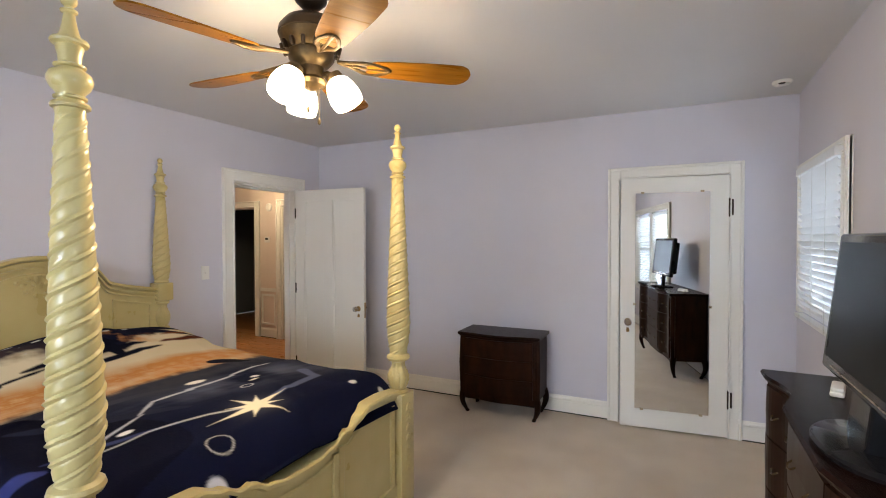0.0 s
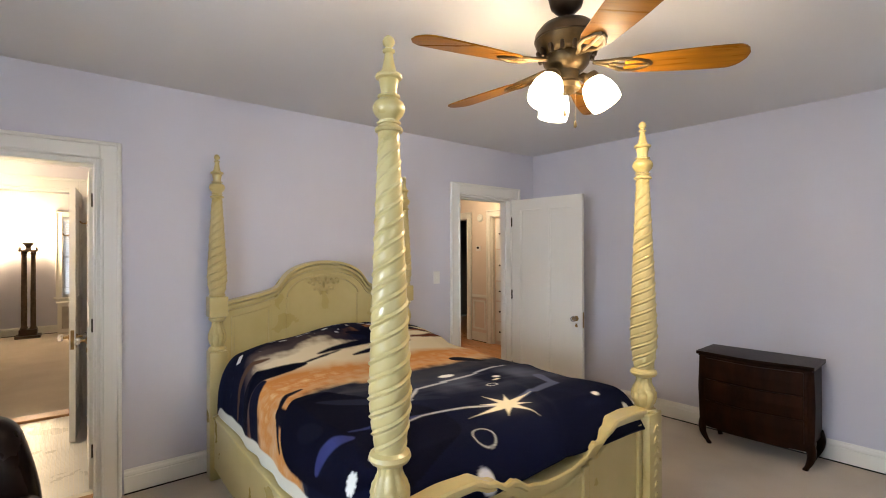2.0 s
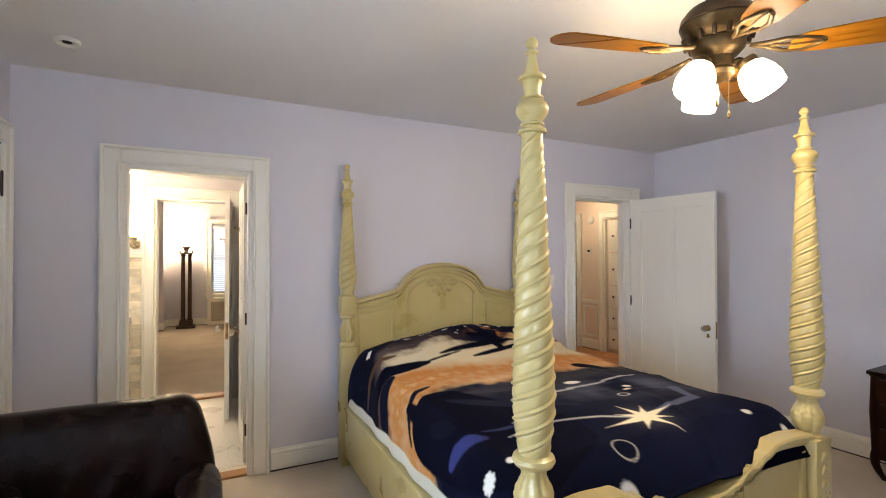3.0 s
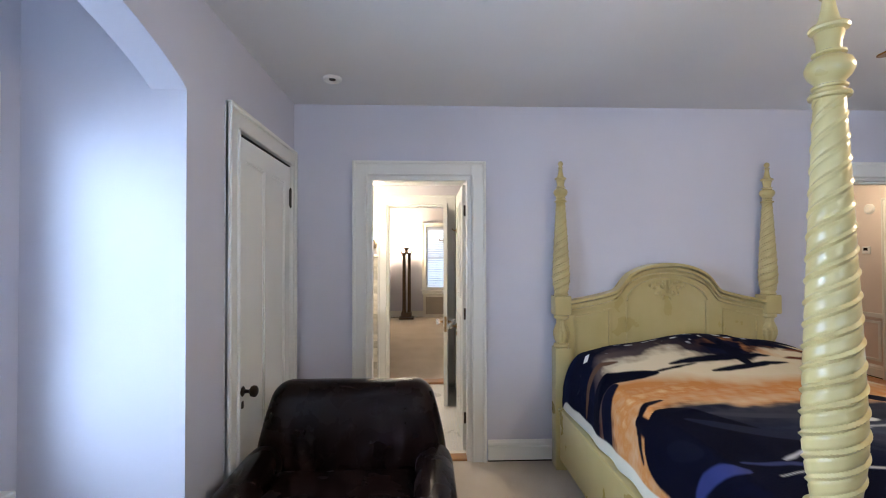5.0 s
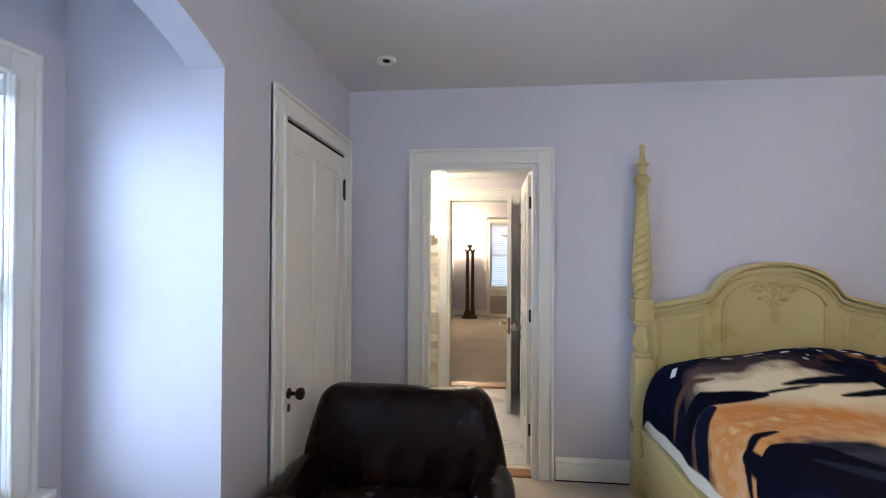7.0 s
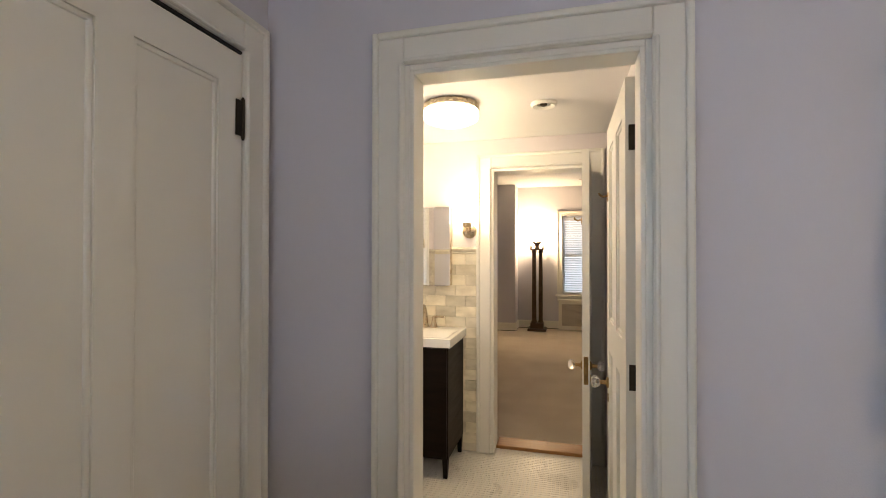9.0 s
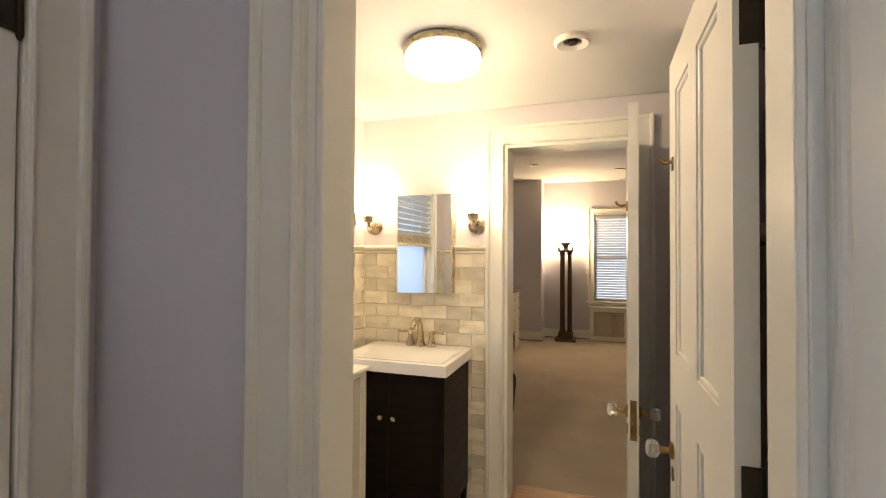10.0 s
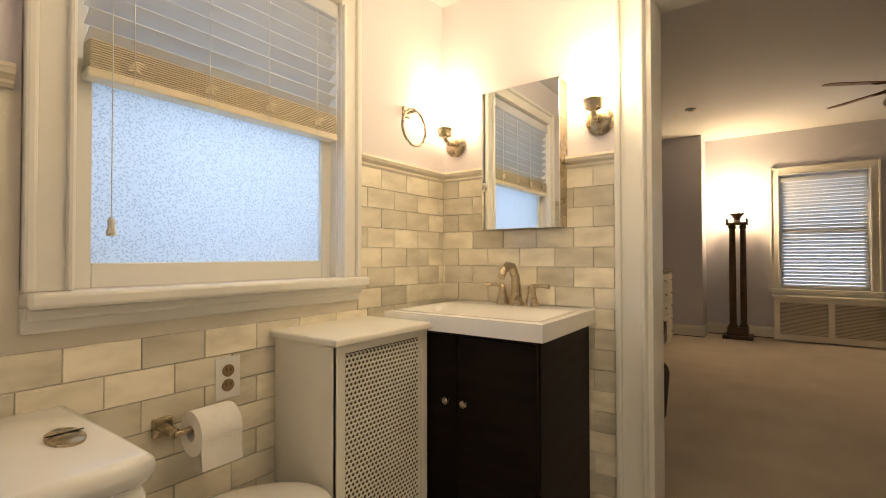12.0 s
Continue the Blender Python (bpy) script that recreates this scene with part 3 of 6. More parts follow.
for x, z0, z1 in ((-1.835, 1.36, 2.0), (-1.80, 0.72, 1.30), (-0.99, 0.72, 2.0)):
    ob = setting("storm_sash", box(x - 0.012, AY - 0.16, z0, x + 0.012, AY - 0.145, z1, 0.002), IRON, "dark metal edge of a storm window", "window trim")
blind("window_blind", 'y', AY - 0.012, -1.895, -1.205, 0.67, 2.02, "white slatted blind, lowered with open slats", tilt=-14, slat_w=0.040)
blind("window_blind", 'y', AY - 0.012, -1.055, -0.365, 0.67, 2.02, "white slatted blind, lowered with open slats", tilt=-14, slat_w=0.040)
casing("trim_east_window", 'x', XE, -1, 3.16, 4.08, 1.95, 0.075, 1.02, sill=False, label="white casing round a window")
window("window_3", 'x', XE, -1, 3.16, 4.08, 1.02, 1.95, PANE, "white sash window behind a blind")
blind("window_blind", 'x', XE - 0.03, 3.17, 4.07, 1.0, 1.99, "white slatted blind, lowered", tilt=55, out=-1)
casing("trim_east_pair", 'x', XE, -1, -0.74, 1.16, 1.95, 0.09, 0.74, sill=True, label="white casing round a pair of windows")
setting("mullion_east", box(XE - 0.018, 0.15, 0.74, XE + 0.10, 0.27, 1.95, 0.004), TRIM, "white post between two windows", "window trim")
window("window_6", 'x', XE, -1, -0.74, 0.15, 0.74, 1.95, PANE, "white sash window behind a blind")
window("window_7", 'x', XE, -1, 0.27, 1.16, 0.74, 1.95, PANE, "white sash window behind a blind")
blind("window_blind", 'x', XE + 0.012, -0.725, 0.135, 0.77, 1.93, "white slatted blind, lowered", tilt=45, out=-1)
blind("window_blind", 'x', XE + 0.012, 0.285, 1.145, 0.77, 1.93, "white slatted blind, lowered", tilt=45, out=-1)
casing("trim_bath_window", 'y', BS, 1, -4.85, -4.09, 1.99, 0.088, 1.02, sill=True, horn=0.0, label="cream painted casing round a bathroom window")
window("window_4", 'y', BS, 1, -4.85, -4.09, 1.02, 1.99, GROUND, "sash window of pebbled privacy glass", meet=1.53)
blind("window_blind", 'y', BS - 0.005, -4.832, -4.11, 1.50, 1.975, "white blind half raised over pebbled glass, with a cream bottom stack", tilt=33, stack=12, cream=True, ladders=4, tassel=(-4.15, 1.17))
casing("trim_far_window", 'x', XF1, 1, -0.14, 0.745, 2.15, 0.10, 0.66, sill=True, label="cream casing round a window")
window("window_5", 'x', XF1, 1, -0.14, 0.745, 0.66, 2.15, PANE, "white sash window behind a blind")
blind("window_blind", 'x', XF1 - 0.01, -0.125, 0.73, 0.69, 2.11, "white slatted blind, lowered with open slats", tilt=48, out=1)

# doorways beyond the bedroom
casing("trim_far_door", 'x', XB1, 1, -0.595, 0.075, 2.05, 0.105)
jamb("frame_far_door", 'x', XB1, XF0, -0.595, 0.075, 2.05)
casing("trim_far_door_inside", 'x', XF0, -1, -0.595, 0.075, 2.05, 0.105)
far_door = door("door_far", (-5.485, 0.06, 0), -4.0, 0.70, 2.005, "white panelled door standing open into the bathroom", rows=2, knob_z=0.82)
setting("threshold_far", box(XF0 - 0.10, -0.577, -0.02, -5.60, 0.057, 0.014, 0.006), THRESH, "worn oak door threshold", "threshold")
setting("threshold_bath", box(XB0 + 0.02, -0.562, -0.02, XW - 0.005, 0.147, 0.014, 0.006), THRESH, "worn oak door threshold", "threshold")
casing("trim_dim_room", 'y', HN, -1, -6.78, -5.98, 2.04, 0.10)
casing("trim_linen_closet", 'y', HN, -1, -5.41, -4.45, 2.04, 0.10)
jamb("frame_dim_room", 'y', HN, HN + 0.14, -6.78, -5.98, 2.04)
jamb("frame_linen_closet", 'y', HN, HN + 0.14, -5.41, -4.45, 2.04)

# ---- bedroom things ----
CREAM = varied("antique_cream_paint", (0.47, 0.375, 0.14), (0.55, 0.455, 0.205), 3.5, 0.30, bump=0.06, bump_scale=60, coat=0.35)
MAHOG = varied("dark_mahogany", (0.012, 0.005, 0.003), (0.030, 0.011, 0.005), 5.0, 0.30, stretch=(3, 3, 1), rough_var=0.06, bump=0.02, bump_scale=70)
MAHOGX = varied("dark_mahogany_top", (0.008, 0.0035, 0.0025), (0.016, 0.006, 0.004), 4.0, 0.22, stretch=(2, 6, 1), rough_var=0.05, bump=0.02, bump_scale=70)
def dull(m, level):
    """Lowers a surface's gloss."""
    m.node_tree.nodes["Principled BSDF"].inputs["Specular IOR Level"].default_value = level


dull(MAHOG, 0.05)
dull(MAHOGX, 0.05)
LEATHER = varied("dark_brown_leather", (0.006, 0.003, 0.0025), (0.011, 0.005, 0.004), 6.0, 0.27, rough_var=0.05, bump=0.08, bump_scale=140)
dull(LEATHER, 0.16)
BRONZE = varied("oil_rubbed_bronze", (0.030, 0.020, 0.013), (0.07, 0.045, 0.025), 12, 0.38, 0.8)
OLDBRASS = varied("antique_gold", (0.13, 0.085, 0.035), (0.06, 0.04, 0.02), 25, 0.38, 0.85)
BLADE = varied("walnut_fan_blade", (0.16, 0.060, 0.004), (0.25, 0.105, 0.007), 4.0, 0.3, stretch=(1.2, 12, 1), bump=0.04, bump_scale=50)
dull(BLADE, 0.1)
SHADE = glow("frosted_glass_lit", (1.0, 0.86, 0.62), 9.0)
TVBLACK = varied("glossy_black_plastic", (0.008, 0.008, 0.009), (0.014, 0.014, 0.016), 5, 0.12)
SCREEN = varied("dark_screen", (0.004, 0.005, 0.006), (0.006, 0.007, 0.009), 1.5, 0.30)
SCREEN.node_tree.nodes["Principled BSDF"].inputs["Specular IOR Level"].default_value = 0.05
dull(TVBLACK, 0.2)
WHITEP = varied("white_plastic", (0.75, 0.74, 0.70), (0.80, 0.79, 0.76), 8, 0.4)
SHEET = varied("ivory_brocade", (0.62, 0.60, 0.50), (0.72, 0.70, 0.62), 30, 0.8, bump=0.3, bump_scale=150)


def twisted_post(z_low, z_high, r_low, r_mid, r_high, bm):
    """The rope-turned shaft: a tapering core with three raised beads that wind round it."""
    own = bmesh.new()
    steps, rows, pitch = 96, 270, 0.158
    rings = []
    for j in range(rows + 1):
        f = j / rows
        z = z_low + (z_high - z_low) * f
        if f < 0.18:
            r = r_low + (r_mid - r_low) * math.sin(f / 0.18 * math.pi / 2)
        else:
            r = r_mid + (r_high - r_mid) * ((f - 0.18) / 0.82) ** 1.1
        ring = []
        for k in range(steps):
            a = 2 * math.pi * k / steps
            w = ((a - 2 * math.pi * z / pitch) * 1.5 / math.pi) % 1.0
            d = min(w, 1 - w)
            e = 0.075 * math.exp(-(d / 0.075) ** 2) - 0.060 * math.exp(-((d - 0.17) / 0.06) ** 2)
            rr = r * (1 + e)
            ring.append(own.verts.new((rr * math.cos(a), rr * math.sin(a), z)))
        rings.append(ring)
    for a, b in zip(rings, rings[1:]):
        for k in range(steps):
            own.faces.new((a[k], a[(k + 1) % steps], b[(k + 1) % steps], b[k]))
    return join(own, bm)


def leafy_vase(z0, z1, r, bm):
    """A turned urn with carved leaves standing off it."""
    own = bmesh.new()
    steps, rows = 48, 26
    rings = []
    for j in range(rows + 1):
        f = j / rows
        base = r * (0.66 + 0.34 * math.sin(min(f * 1.25, 1) * math.pi) - 0.05 * f)
        ring = []
        for k in range(steps):
            a = 2 * math.pi * k / steps
            rib = abs(math.sin(4 * a + (0.6 if f > 0.5 else 0)))
            vein = 0.5 + 0.5 * math.cos(f * 38 + 3 * abs(math.cos(4 * a)))
            ring.append(own.verts.new(((base * (0.97 + 0.11 * rib + 0.06 * vein * rib)) * math.cos(a), (base * (0.97 + 0.11 * rib + 0.06 * vein * rib)) * math.sin(a), z0 + (z1 - z0) * f)))
        rings.append(ring)
    for a, b in zip(rings, rings[1:]):
        for k in range(steps):
            own.faces.new((a[k], a[(k + 1) % steps], b[(k + 1) % steps], b[k]))
    return join(own, bm)


FINIAL = [(0.030, 1.843), (0.031, 1.848), (0.041, 1.850), (0.043, 1.856), (0.040, 1.862), (0.030, 1.864), (0.029, 1.871), (0.035, 1.873), (0.036, 1.878), (0.029, 1.881),
          (0.031, 1.888), (0.042, 1.900), (0.048, 1.914), (0.049, 1.924), (0.043, 1.938), (0.031, 1.946), (0.027, 1.950), (0.034, 1.953), (0.034, 1.958), (0.024, 1.962),
          (0.025, 1.980), (0.030, 2.002), (0.029, 2.006), (0.039, 2.010), (0.041, 2.016), (0.038, 2.022), (0.027, 2.026), (0.021, 2.038), (0.016, 2.060),
          (0.012, 2.086), (0.018, 2.090), (0.019, 2.095), (0.011, 2.100), (0.010, 2.105), (0.016, 2.111), (0.019, 2.120), (0.016, 2.130), (0.009, 2.138), (0.002, 2.141)]


def foot_post():
    own = bmesh.new()
    box(-0.062, -0.062, 0.0, 0.062, 0.062, 0.690, 0.006, bm=own)
    box(-0.068, -0.068, 0.0, 0.068, 0.068, 0.06, 0.008, bm=own)
    lathe([(0.056, 0.688), (0.058, 0.698), (0.046, 0.704), (0.046, 0.712)], 32, bm=own)
    leafy_vase(0.710, 0.862, 0.056, own)
    lathe([(0.040, 0.858), (0.058, 0.868), (0.064, 0.880), (0.060, 0.892), (0.046, 0.900), (0.044, 0.915)], 32, bm=own)
    twisted_post(0.905, 1.850, 0.046, 0.063, 0.031, own)
    lathe(FINIAL, 28, bm=own)
    return own


def head_post():
    own = bmesh.new()
    box(-0.055, -0.055, 0.0, 0.055, 0.055, 0.835, 0.006, bm=own)
    lathe([(0.050, 0.833), (0.056, 0.845), (0.050, 0.860), (0.042, 0.866)], 32, bm=own)
    leafy_vase(0.864, 1.035, 0.052, own)
    lathe([(0.040, 1.030), (0.052, 1.042), (0.052, 1.056), (0.045, 1.064)], 32, bm=own)
    box(-0.058, -0.058, 1.062, 0.058, 0.058, 1.195, 0.008, bm=own)
    lathe([(0.045, 1.193), (0.052, 1.203), (0.046, 1.212), (0.044, 1.225)], 32, bm=own)
    twisted_post(1.218, 1.850, 0.046, 0.060, 0.031, own)
    lathe(FINIAL, 28, bm=own)
    return own


BY0, BY1, BXF, BXH = 0.786, 2.283, -1.34, -3.49
BC = (BY0 + BY1) / 2


def head_line(y, lift=0.0):
    """The height of the headboard's top at y: low shoulders that sweep up to a round arch."""
    d = abs(y - BC)
    if d < 0.315:
        return 1.245 + 0.178 * math.sqrt(max(0, 1 - (d / 0.335) ** 2)) + lift
    if d < 0.36:
        return 1.245 + 0.178 * math.sqrt(1 - (0.315 / 0.335) ** 2) * (0.36 - d) / 0.045 + lift
    f = (d - 0.36) / 0.36
    return 1.245 - 0.085 * f ** 0.7 + lift


def foot_line(y):
    """The serpentine top of the footboard, the same to both sides of its middle."""
    d = abs(y - BC)
    keys = [(0.0, 0.608), (0.08, 0.610), (0.17, 0.628), (0.24, 0.664), (0.255, 0.670), (0.285, 0.664), (0.36, 0.698), (0.44, 0.726), (0.54, 0.728), (0.75, 0.714)]
    for (a, za), (b, zb) in zip(keys, keys[1:]):
        if a <= d <= b:
            f = (d - a) / (b - a)
            f = f * f * (3 - 2 * f)
            return za + (zb - za) * f
    return keys[-1][1]


def ribbon(line, y0, y1, x0, x1, drop, n=90, bm=None):
    """A bar that follows a line in y, between two x planes, drop deep."""
    own = bmesh.new()
    rows = []
    for k in range(n + 1):
        y = y0 + (y1 - y0) * k / n
        z = line(y)
        rows.append([own.verts.new(c) for c in ((x0, y, z - drop), (x1, y, z - drop), (x1, y, z - 0.008), (x1 - 0.006 * (1 if x1 > x0 else -1), y, z), (x0 + 0.006 * (1 if x1 > x0 else -1), y, z), (x0, y, z - 0.008))])
    for a, b in zip(rows, rows[1:]):
        for k in range(6):
            own.faces.new((a[k], a[(k + 1) % 6], b[(k + 1) % 6], b[k]))
    own.faces.new(rows[0])
    own.faces.new(rows[-1])
    return join(own, bm)


def board(line, y0, y1, x0, x1, z0, n=60, bm=None):
    own = bmesh.new()
    rows = []
    for k in range(n + 1):
        y = y0 + (y1 - y0) * k / n
        rows.append([own.verts.new(c) for c in ((x0, y, z0), (x1, y, z0), (x1, y, line(y)), (x0, y, line(y)))])
    for a, b in zip(rows, rows[1:]):
        for k in range(4):
            own.faces.new((a[k], a[(k + 1) % 4], b[(k + 1) % 4], b[k]))
    own.faces.new(rows[0])
    own.faces.new(rows[-1])
    return join(own, bm)


bed = empty("bed", (0, 0, 0))
p = part("foot_post", foot_post(), CREAM, bed, "cream rope-turned post with carved leaves", smooth=True)
p.location = (BXF, BY0, 0)
q = new("foot_post", p.data)
q.parent, q.location = bed, (BXF, BY1, 0)
p = part("head_post", head_post(), CREAM, bed, "cream rope-turned post", smooth=True)
p.location = (BXH, BY0, 0)
q = new("head_post", p.data)
q.parent, q.location = bed, (BXH, BY1, 0)
# carved drop on the outer faces of the foot posts
for y in (BY0, BY1):
    own = bmesh.new()
    for k in range(7):
        z = 0.62 - k * 0.055
        r = 0.020 - k * 0.0015
        for s in (-1, 1):
            lathe([(0.001, -r * 1.4), (r * 0.55, -r * 0.5), (r * 0.6, r * 0.4), (0.001, r * 1.3)], 8, pose(BXF + 0.063, y + s * r * 0.55, z, s * 32, 0, 0), own)
    for v in own.verts:
        v.co.x = BXF + 0.061 + max(0, v.co.x - BXF - 0.061) * 0.8
    part("carving", own, CREAM, bed, smooth=True)
head = part("headboard", board(lambda y: head_line(y) - 0.02, BY0 + 0.03, BY1 - 0.03, BXH - 0.02, BXH + 0.012, 0.30), CREAM, bed)
part("crest", ribbon(head_line, BY0 + 0.05, BY1 - 0.05, BXH - 0.035, BXH + 0.068, 0.020), CREAM, head)
part("crest_bead", ribbon(lambda y: head_line(y) - 0.030, BY0 + 0.05, BY1 - 0.05, BXH - 0.02, BXH + 0.046, 0.020), CREAM, head)
part("crest_moulding", ribbon(lambda y: head_line(y) - 0.068, BY0 + 0.05, BY1 - 0.05, BXH - 0.02, BXH + 0.036, 0.014), CREAM, head)
for ya, yb in ((BY0 + 0.085, BC - 0.40), (BC + 0.40, BY1 - 0.085)):
    f = bmesh.new()
    lid = lambda y: head_line(y) - 0.115
    ribbon(lid, ya, yb, BXH + 0.010, BXH + 0.024, 0.018, 20, f)
    box(BXH + 0.010, ya, 0.4, BXH + 0.024, ya + 0.018, lid(ya) - 0.004, 0.004, bm=f)
    box(BXH + 0.010, yb - 0.018, 0.4, BXH + 0.024, yb, lid(yb) - 0.004, 0.004, bm=f)
    part("side_panel", f, CREAM, head)
arch = lambda y: 1.155 + 0.165 * math.sqrt(max(0, 1 - ((y - BC) / 0.29) ** 2))
f = bmesh.new()
ribbon(arch, BC - 0.286, BC + 0.286, BXH + 0.010, BXH + 0.034, 0.020, 60, f)
for s in (-1, 1):
    box(BXH + 0.010, BC + s * 0.285 - 0.009, 0.4, BXH + 0.026, BC + s * 0.285 + 0.009, 1.16, 0.004, bm=f)
part("arched_panel", f, CREAM, head)
for s in (-1, 1):
    for k, (dy, dz, turn, ln) in enumerate(((0.0, 0.0, 0, 0.055), (0.028, 0.018, 30, 0.045), (0.052, 0.038, 62, 0.042), (0.070, 0.010, 105, 0.040), (0.040, -0.020, 140, 0.042),
                                            (0.020, -0.042, 165, 0.045), (0.085, 0.045, 40, 0.034), (0.015, 0.040, 10, 0.05), (0.06, -0.022, 120, 0.03), (0.098, 0.022, 80, 0.03))):
        f = lathe([(0.001, -ln * 0.5), (0.010, -ln * 0.25), (0.014, 0.05 * ln), (0.009, 0.3 * ln), (0.001, ln * 0.5)], 8, pose(BXH + 0.016, BC + s * dy * 1.2, 1.235 + dz * 1.25, -s * turn, 0, 0))
        tube([(BXH + 0.020, BC + s * (dy * 1.2 + 0.012 * math.cos(a / 2)), 1.235 + dz * 1.25 + 0.012 * math.sin(a / 2)) for a in range(0, 11)], 0.0028, 6, f)
        part("carved_leaf", f, CREAM, head, smooth=True)
foot = part("footboard", board(lambda y: foot_line(y) - 0.02, BY0 + 0.03, BY1 - 0.03, BXF - 0.016, BXF + 0.016, 0.10), CREAM, bed)
part("top_rail", ribbon(foot_line, BY0 + 0.055, BY1 - 0.055, BXF - 0.042, BXF + 0.050, 0.022, 120), CREAM, foot)
part("top_moulding", ribbon(lambda y: foot_line(y) - 0.024, BY0 + 0.055, BY1 - 0.055, BXF - 0.030, BXF + 0.034, 0.018, 120), CREAM, foot)
part("bottom_rail", box(BXF - 0.03, BY0 + 0.055, 0.10, BXF + 0.03, BY1 - 0.055, 0.21, 0.006), CREAM, foot)
edges = [BY0 + 0.075, BY0 + 0.52, BY1 - 0.52, BY1 - 0.075]
for ya, yb in zip(edges, edges[1:]):
    f = bmesh.new()
    lid = lambda y: foot_line(y) - 0.075
    box(BXF + 0.014, ya, 0.21, BXF + 0.030, ya + 0.035, lid(ya + 0.02), 0.004, bm=f)
    box(BXF + 0.014, yb - 0.035, 0.21, BXF + 0.030, yb, lid(yb - 0.02), 0.004, bm=f)
    ribbon(lid, ya + 0.033, yb - 0.033, BXF + 0.014, BXF + 0.026, 0.02, 30, f)
    part("panel_moulding", f, CREAM, foot)
for y, s in ((BY0, 1), (BY1, -1)):
    f = box(BXH + 0.05, y - s * 0.030, 0.075, BXF - 0.055, y + s * 0.005, 0.425, 0.006)
    box(BXH + 0.05, y - s * 0.040, 0.405, BXF - 0.055, y + s * 0.015, 0.43, 0.006, bm=f)
    part("side_rail", f, CREAM, bed)
    part("slat_ledge", box(BXH + 0.05, y + s * 0.006, 0.22, BXF - 0.06, y + s * 0.05, 0.26), CREAM, bed)
tagged(bed, "cream four-poster bed with rope-turned posts and arched headboard", "bed")

f = box(BXH + 0.06, BY0 + 0.055, 0.255, BXF - 0.065, BY1 - 0.055, 0.66, 0.06, 4)
tagged(part("mattress", f, SHEET, None, smooth=True), "ivory mattress and box spring on the bed", "mattress")


def blanket():
    """A fleece throw over the bed: a fine grid that swells over the pillows, hangs at the sides and creases, with its print in colours."""
    nu, nv = 400, 380
    u = np.linspace(-3.43, -1.30, nu)
    v = np.linspace(0.38, 2.68, nv)
    U, V = np.meshgrid(u, v, indexing='ij')
    south, northe = 0.865, 2.215
    # drop over the long edges
    over_s, over_n = np.clip(south - V, 0, None), np.clip(V - northe, 0, None)
    over = over_s + over_n
    bend = 0.16

    def fold(o):
        a = np.clip(o / bend, 0, np.pi / 2)
        extra = np.clip(o - bend * np.pi / 2, 0, None)
        return bend * np.sin(a) + 0.10 * extra, bend * (1 - np.cos(a)) + 0.995 * extra
    so, sd = fold(over_s)
    no, nd = fold(over_n)
    Y = np.clip(V, south, northe) - so * 0.55 + no * 0.5
    across = (V - 0.865) / 1.35
    fall = (sd + nd)
    top = 0.785 + 0.03 * np.sin(np.clip(across, 0, 1) * np.pi)
    pillow = np.exp(-((U + 3.10) / 0.26) ** 2) * (0.145 * np.exp(-((V - 1.535) / 0.70) ** 6) + 0.01 + 0.015 * np.cos((V - 1.535) * 8))
    headfall = np.clip((-3.30 - U) / 0.13, 0, 1) ** 2 * 0.10
    footfall = np.clip((U + 1.48) / 0.16, 0, 1.1) ** 2 * 0.13
    Z = top + pillow - headfall - footfall - fall
    rng = np.random.RandomState(5)
    for k in range(26):
        ang = rng.uniform(-0.5, 0.5) + (np.pi / 2 if k % 4 == 0 else 0)
        cu, cv = rng.uniform(-3.3, -1.4), rng.uniform(0.6, 2.5)
        du, dv = (U - cu) * np.cos(ang) + (V - cv) * np.sin(ang), -(U - cu) * np.sin(ang) + (V - cv) * np.cos(ang)
        wide, lng = rng.uniform(0.018, 0.05), rng.uniform(0.15, 0.45)
        Z += rng.uniform(-0.006, 0.014) * np.exp(-((du + 0.3 * dv ** 2) / wide) ** 2) * np.exp(-(dv / lng) ** 2)
    Z += 0.007 * np.sin(U * 9 + V * 4) * np.sin(V * 7 - U * 3) + 0.02 * np.exp(-((U + 2.6) / 0.3) ** 2 - ((V - 1.95) / 0.25) ** 2)
    wave = 0.007 * np.sin(U * 17 + 2 * np.sin(U * 5)) * np.clip(over / 0.25, 0, 1)
    Y += np.where(V < 1.5, -1, 1) * wave
    Z = np.maximum(Z, np.where(over > 0, 0.437, 0.45))
    low = np.clip((over - 0.30) / 0.2, 0, 1)
    Y += np.where(V < 1.5, 0.012, -0.012) * low
    verts = np.stack((U, Y, Z), -1).reshape(-1, 3)
    i, j = np.meshgrid(np.arange(nu - 1), np.arange(nv - 1), indexing='ij')
    a = (i * nv + j).ravel()
    faces = np.stack((a, a + nv, a + nv + 1, a + 1), -1)
    me = bpy.data.meshes.new("blanket")
    me.from_pydata(verts.tolist(), [], faces.tolist())
    for pgn in me.polygons:
        pgn.use_smooth = True

    # the print
    def wob(scale, seed, octaves=4):
        r = np.random.RandomState(seed)
        w, amp = 0, 1.0
        for o in range(octaves):
            for _ in range(4):
                k1, k2, ph = r.normal(0, scale), r.normal(0, scale), r.uniform(0, 7)
                w = w + amp * np.sin(U * k1 + V * k2 + ph) / 4
            scale, amp = scale * 2.1, amp * 0.55
        return w

    C = np.zeros((nu, nv, 3))
    C[:] = (0.0035, 0.005, 0.018)

    def lay(mask, colour):
        m = np.clip(mask, 0, 1)[..., None]
        C[:] = C * (1 - m) + np.array(colour) * m

    def soft(x, w=0.012):
        return np.clip(0.5 + x / (2 * w), 0, 1)

    n1, n2, n3 = wob(6, 1), wob(9, 2), wob(20, 3)
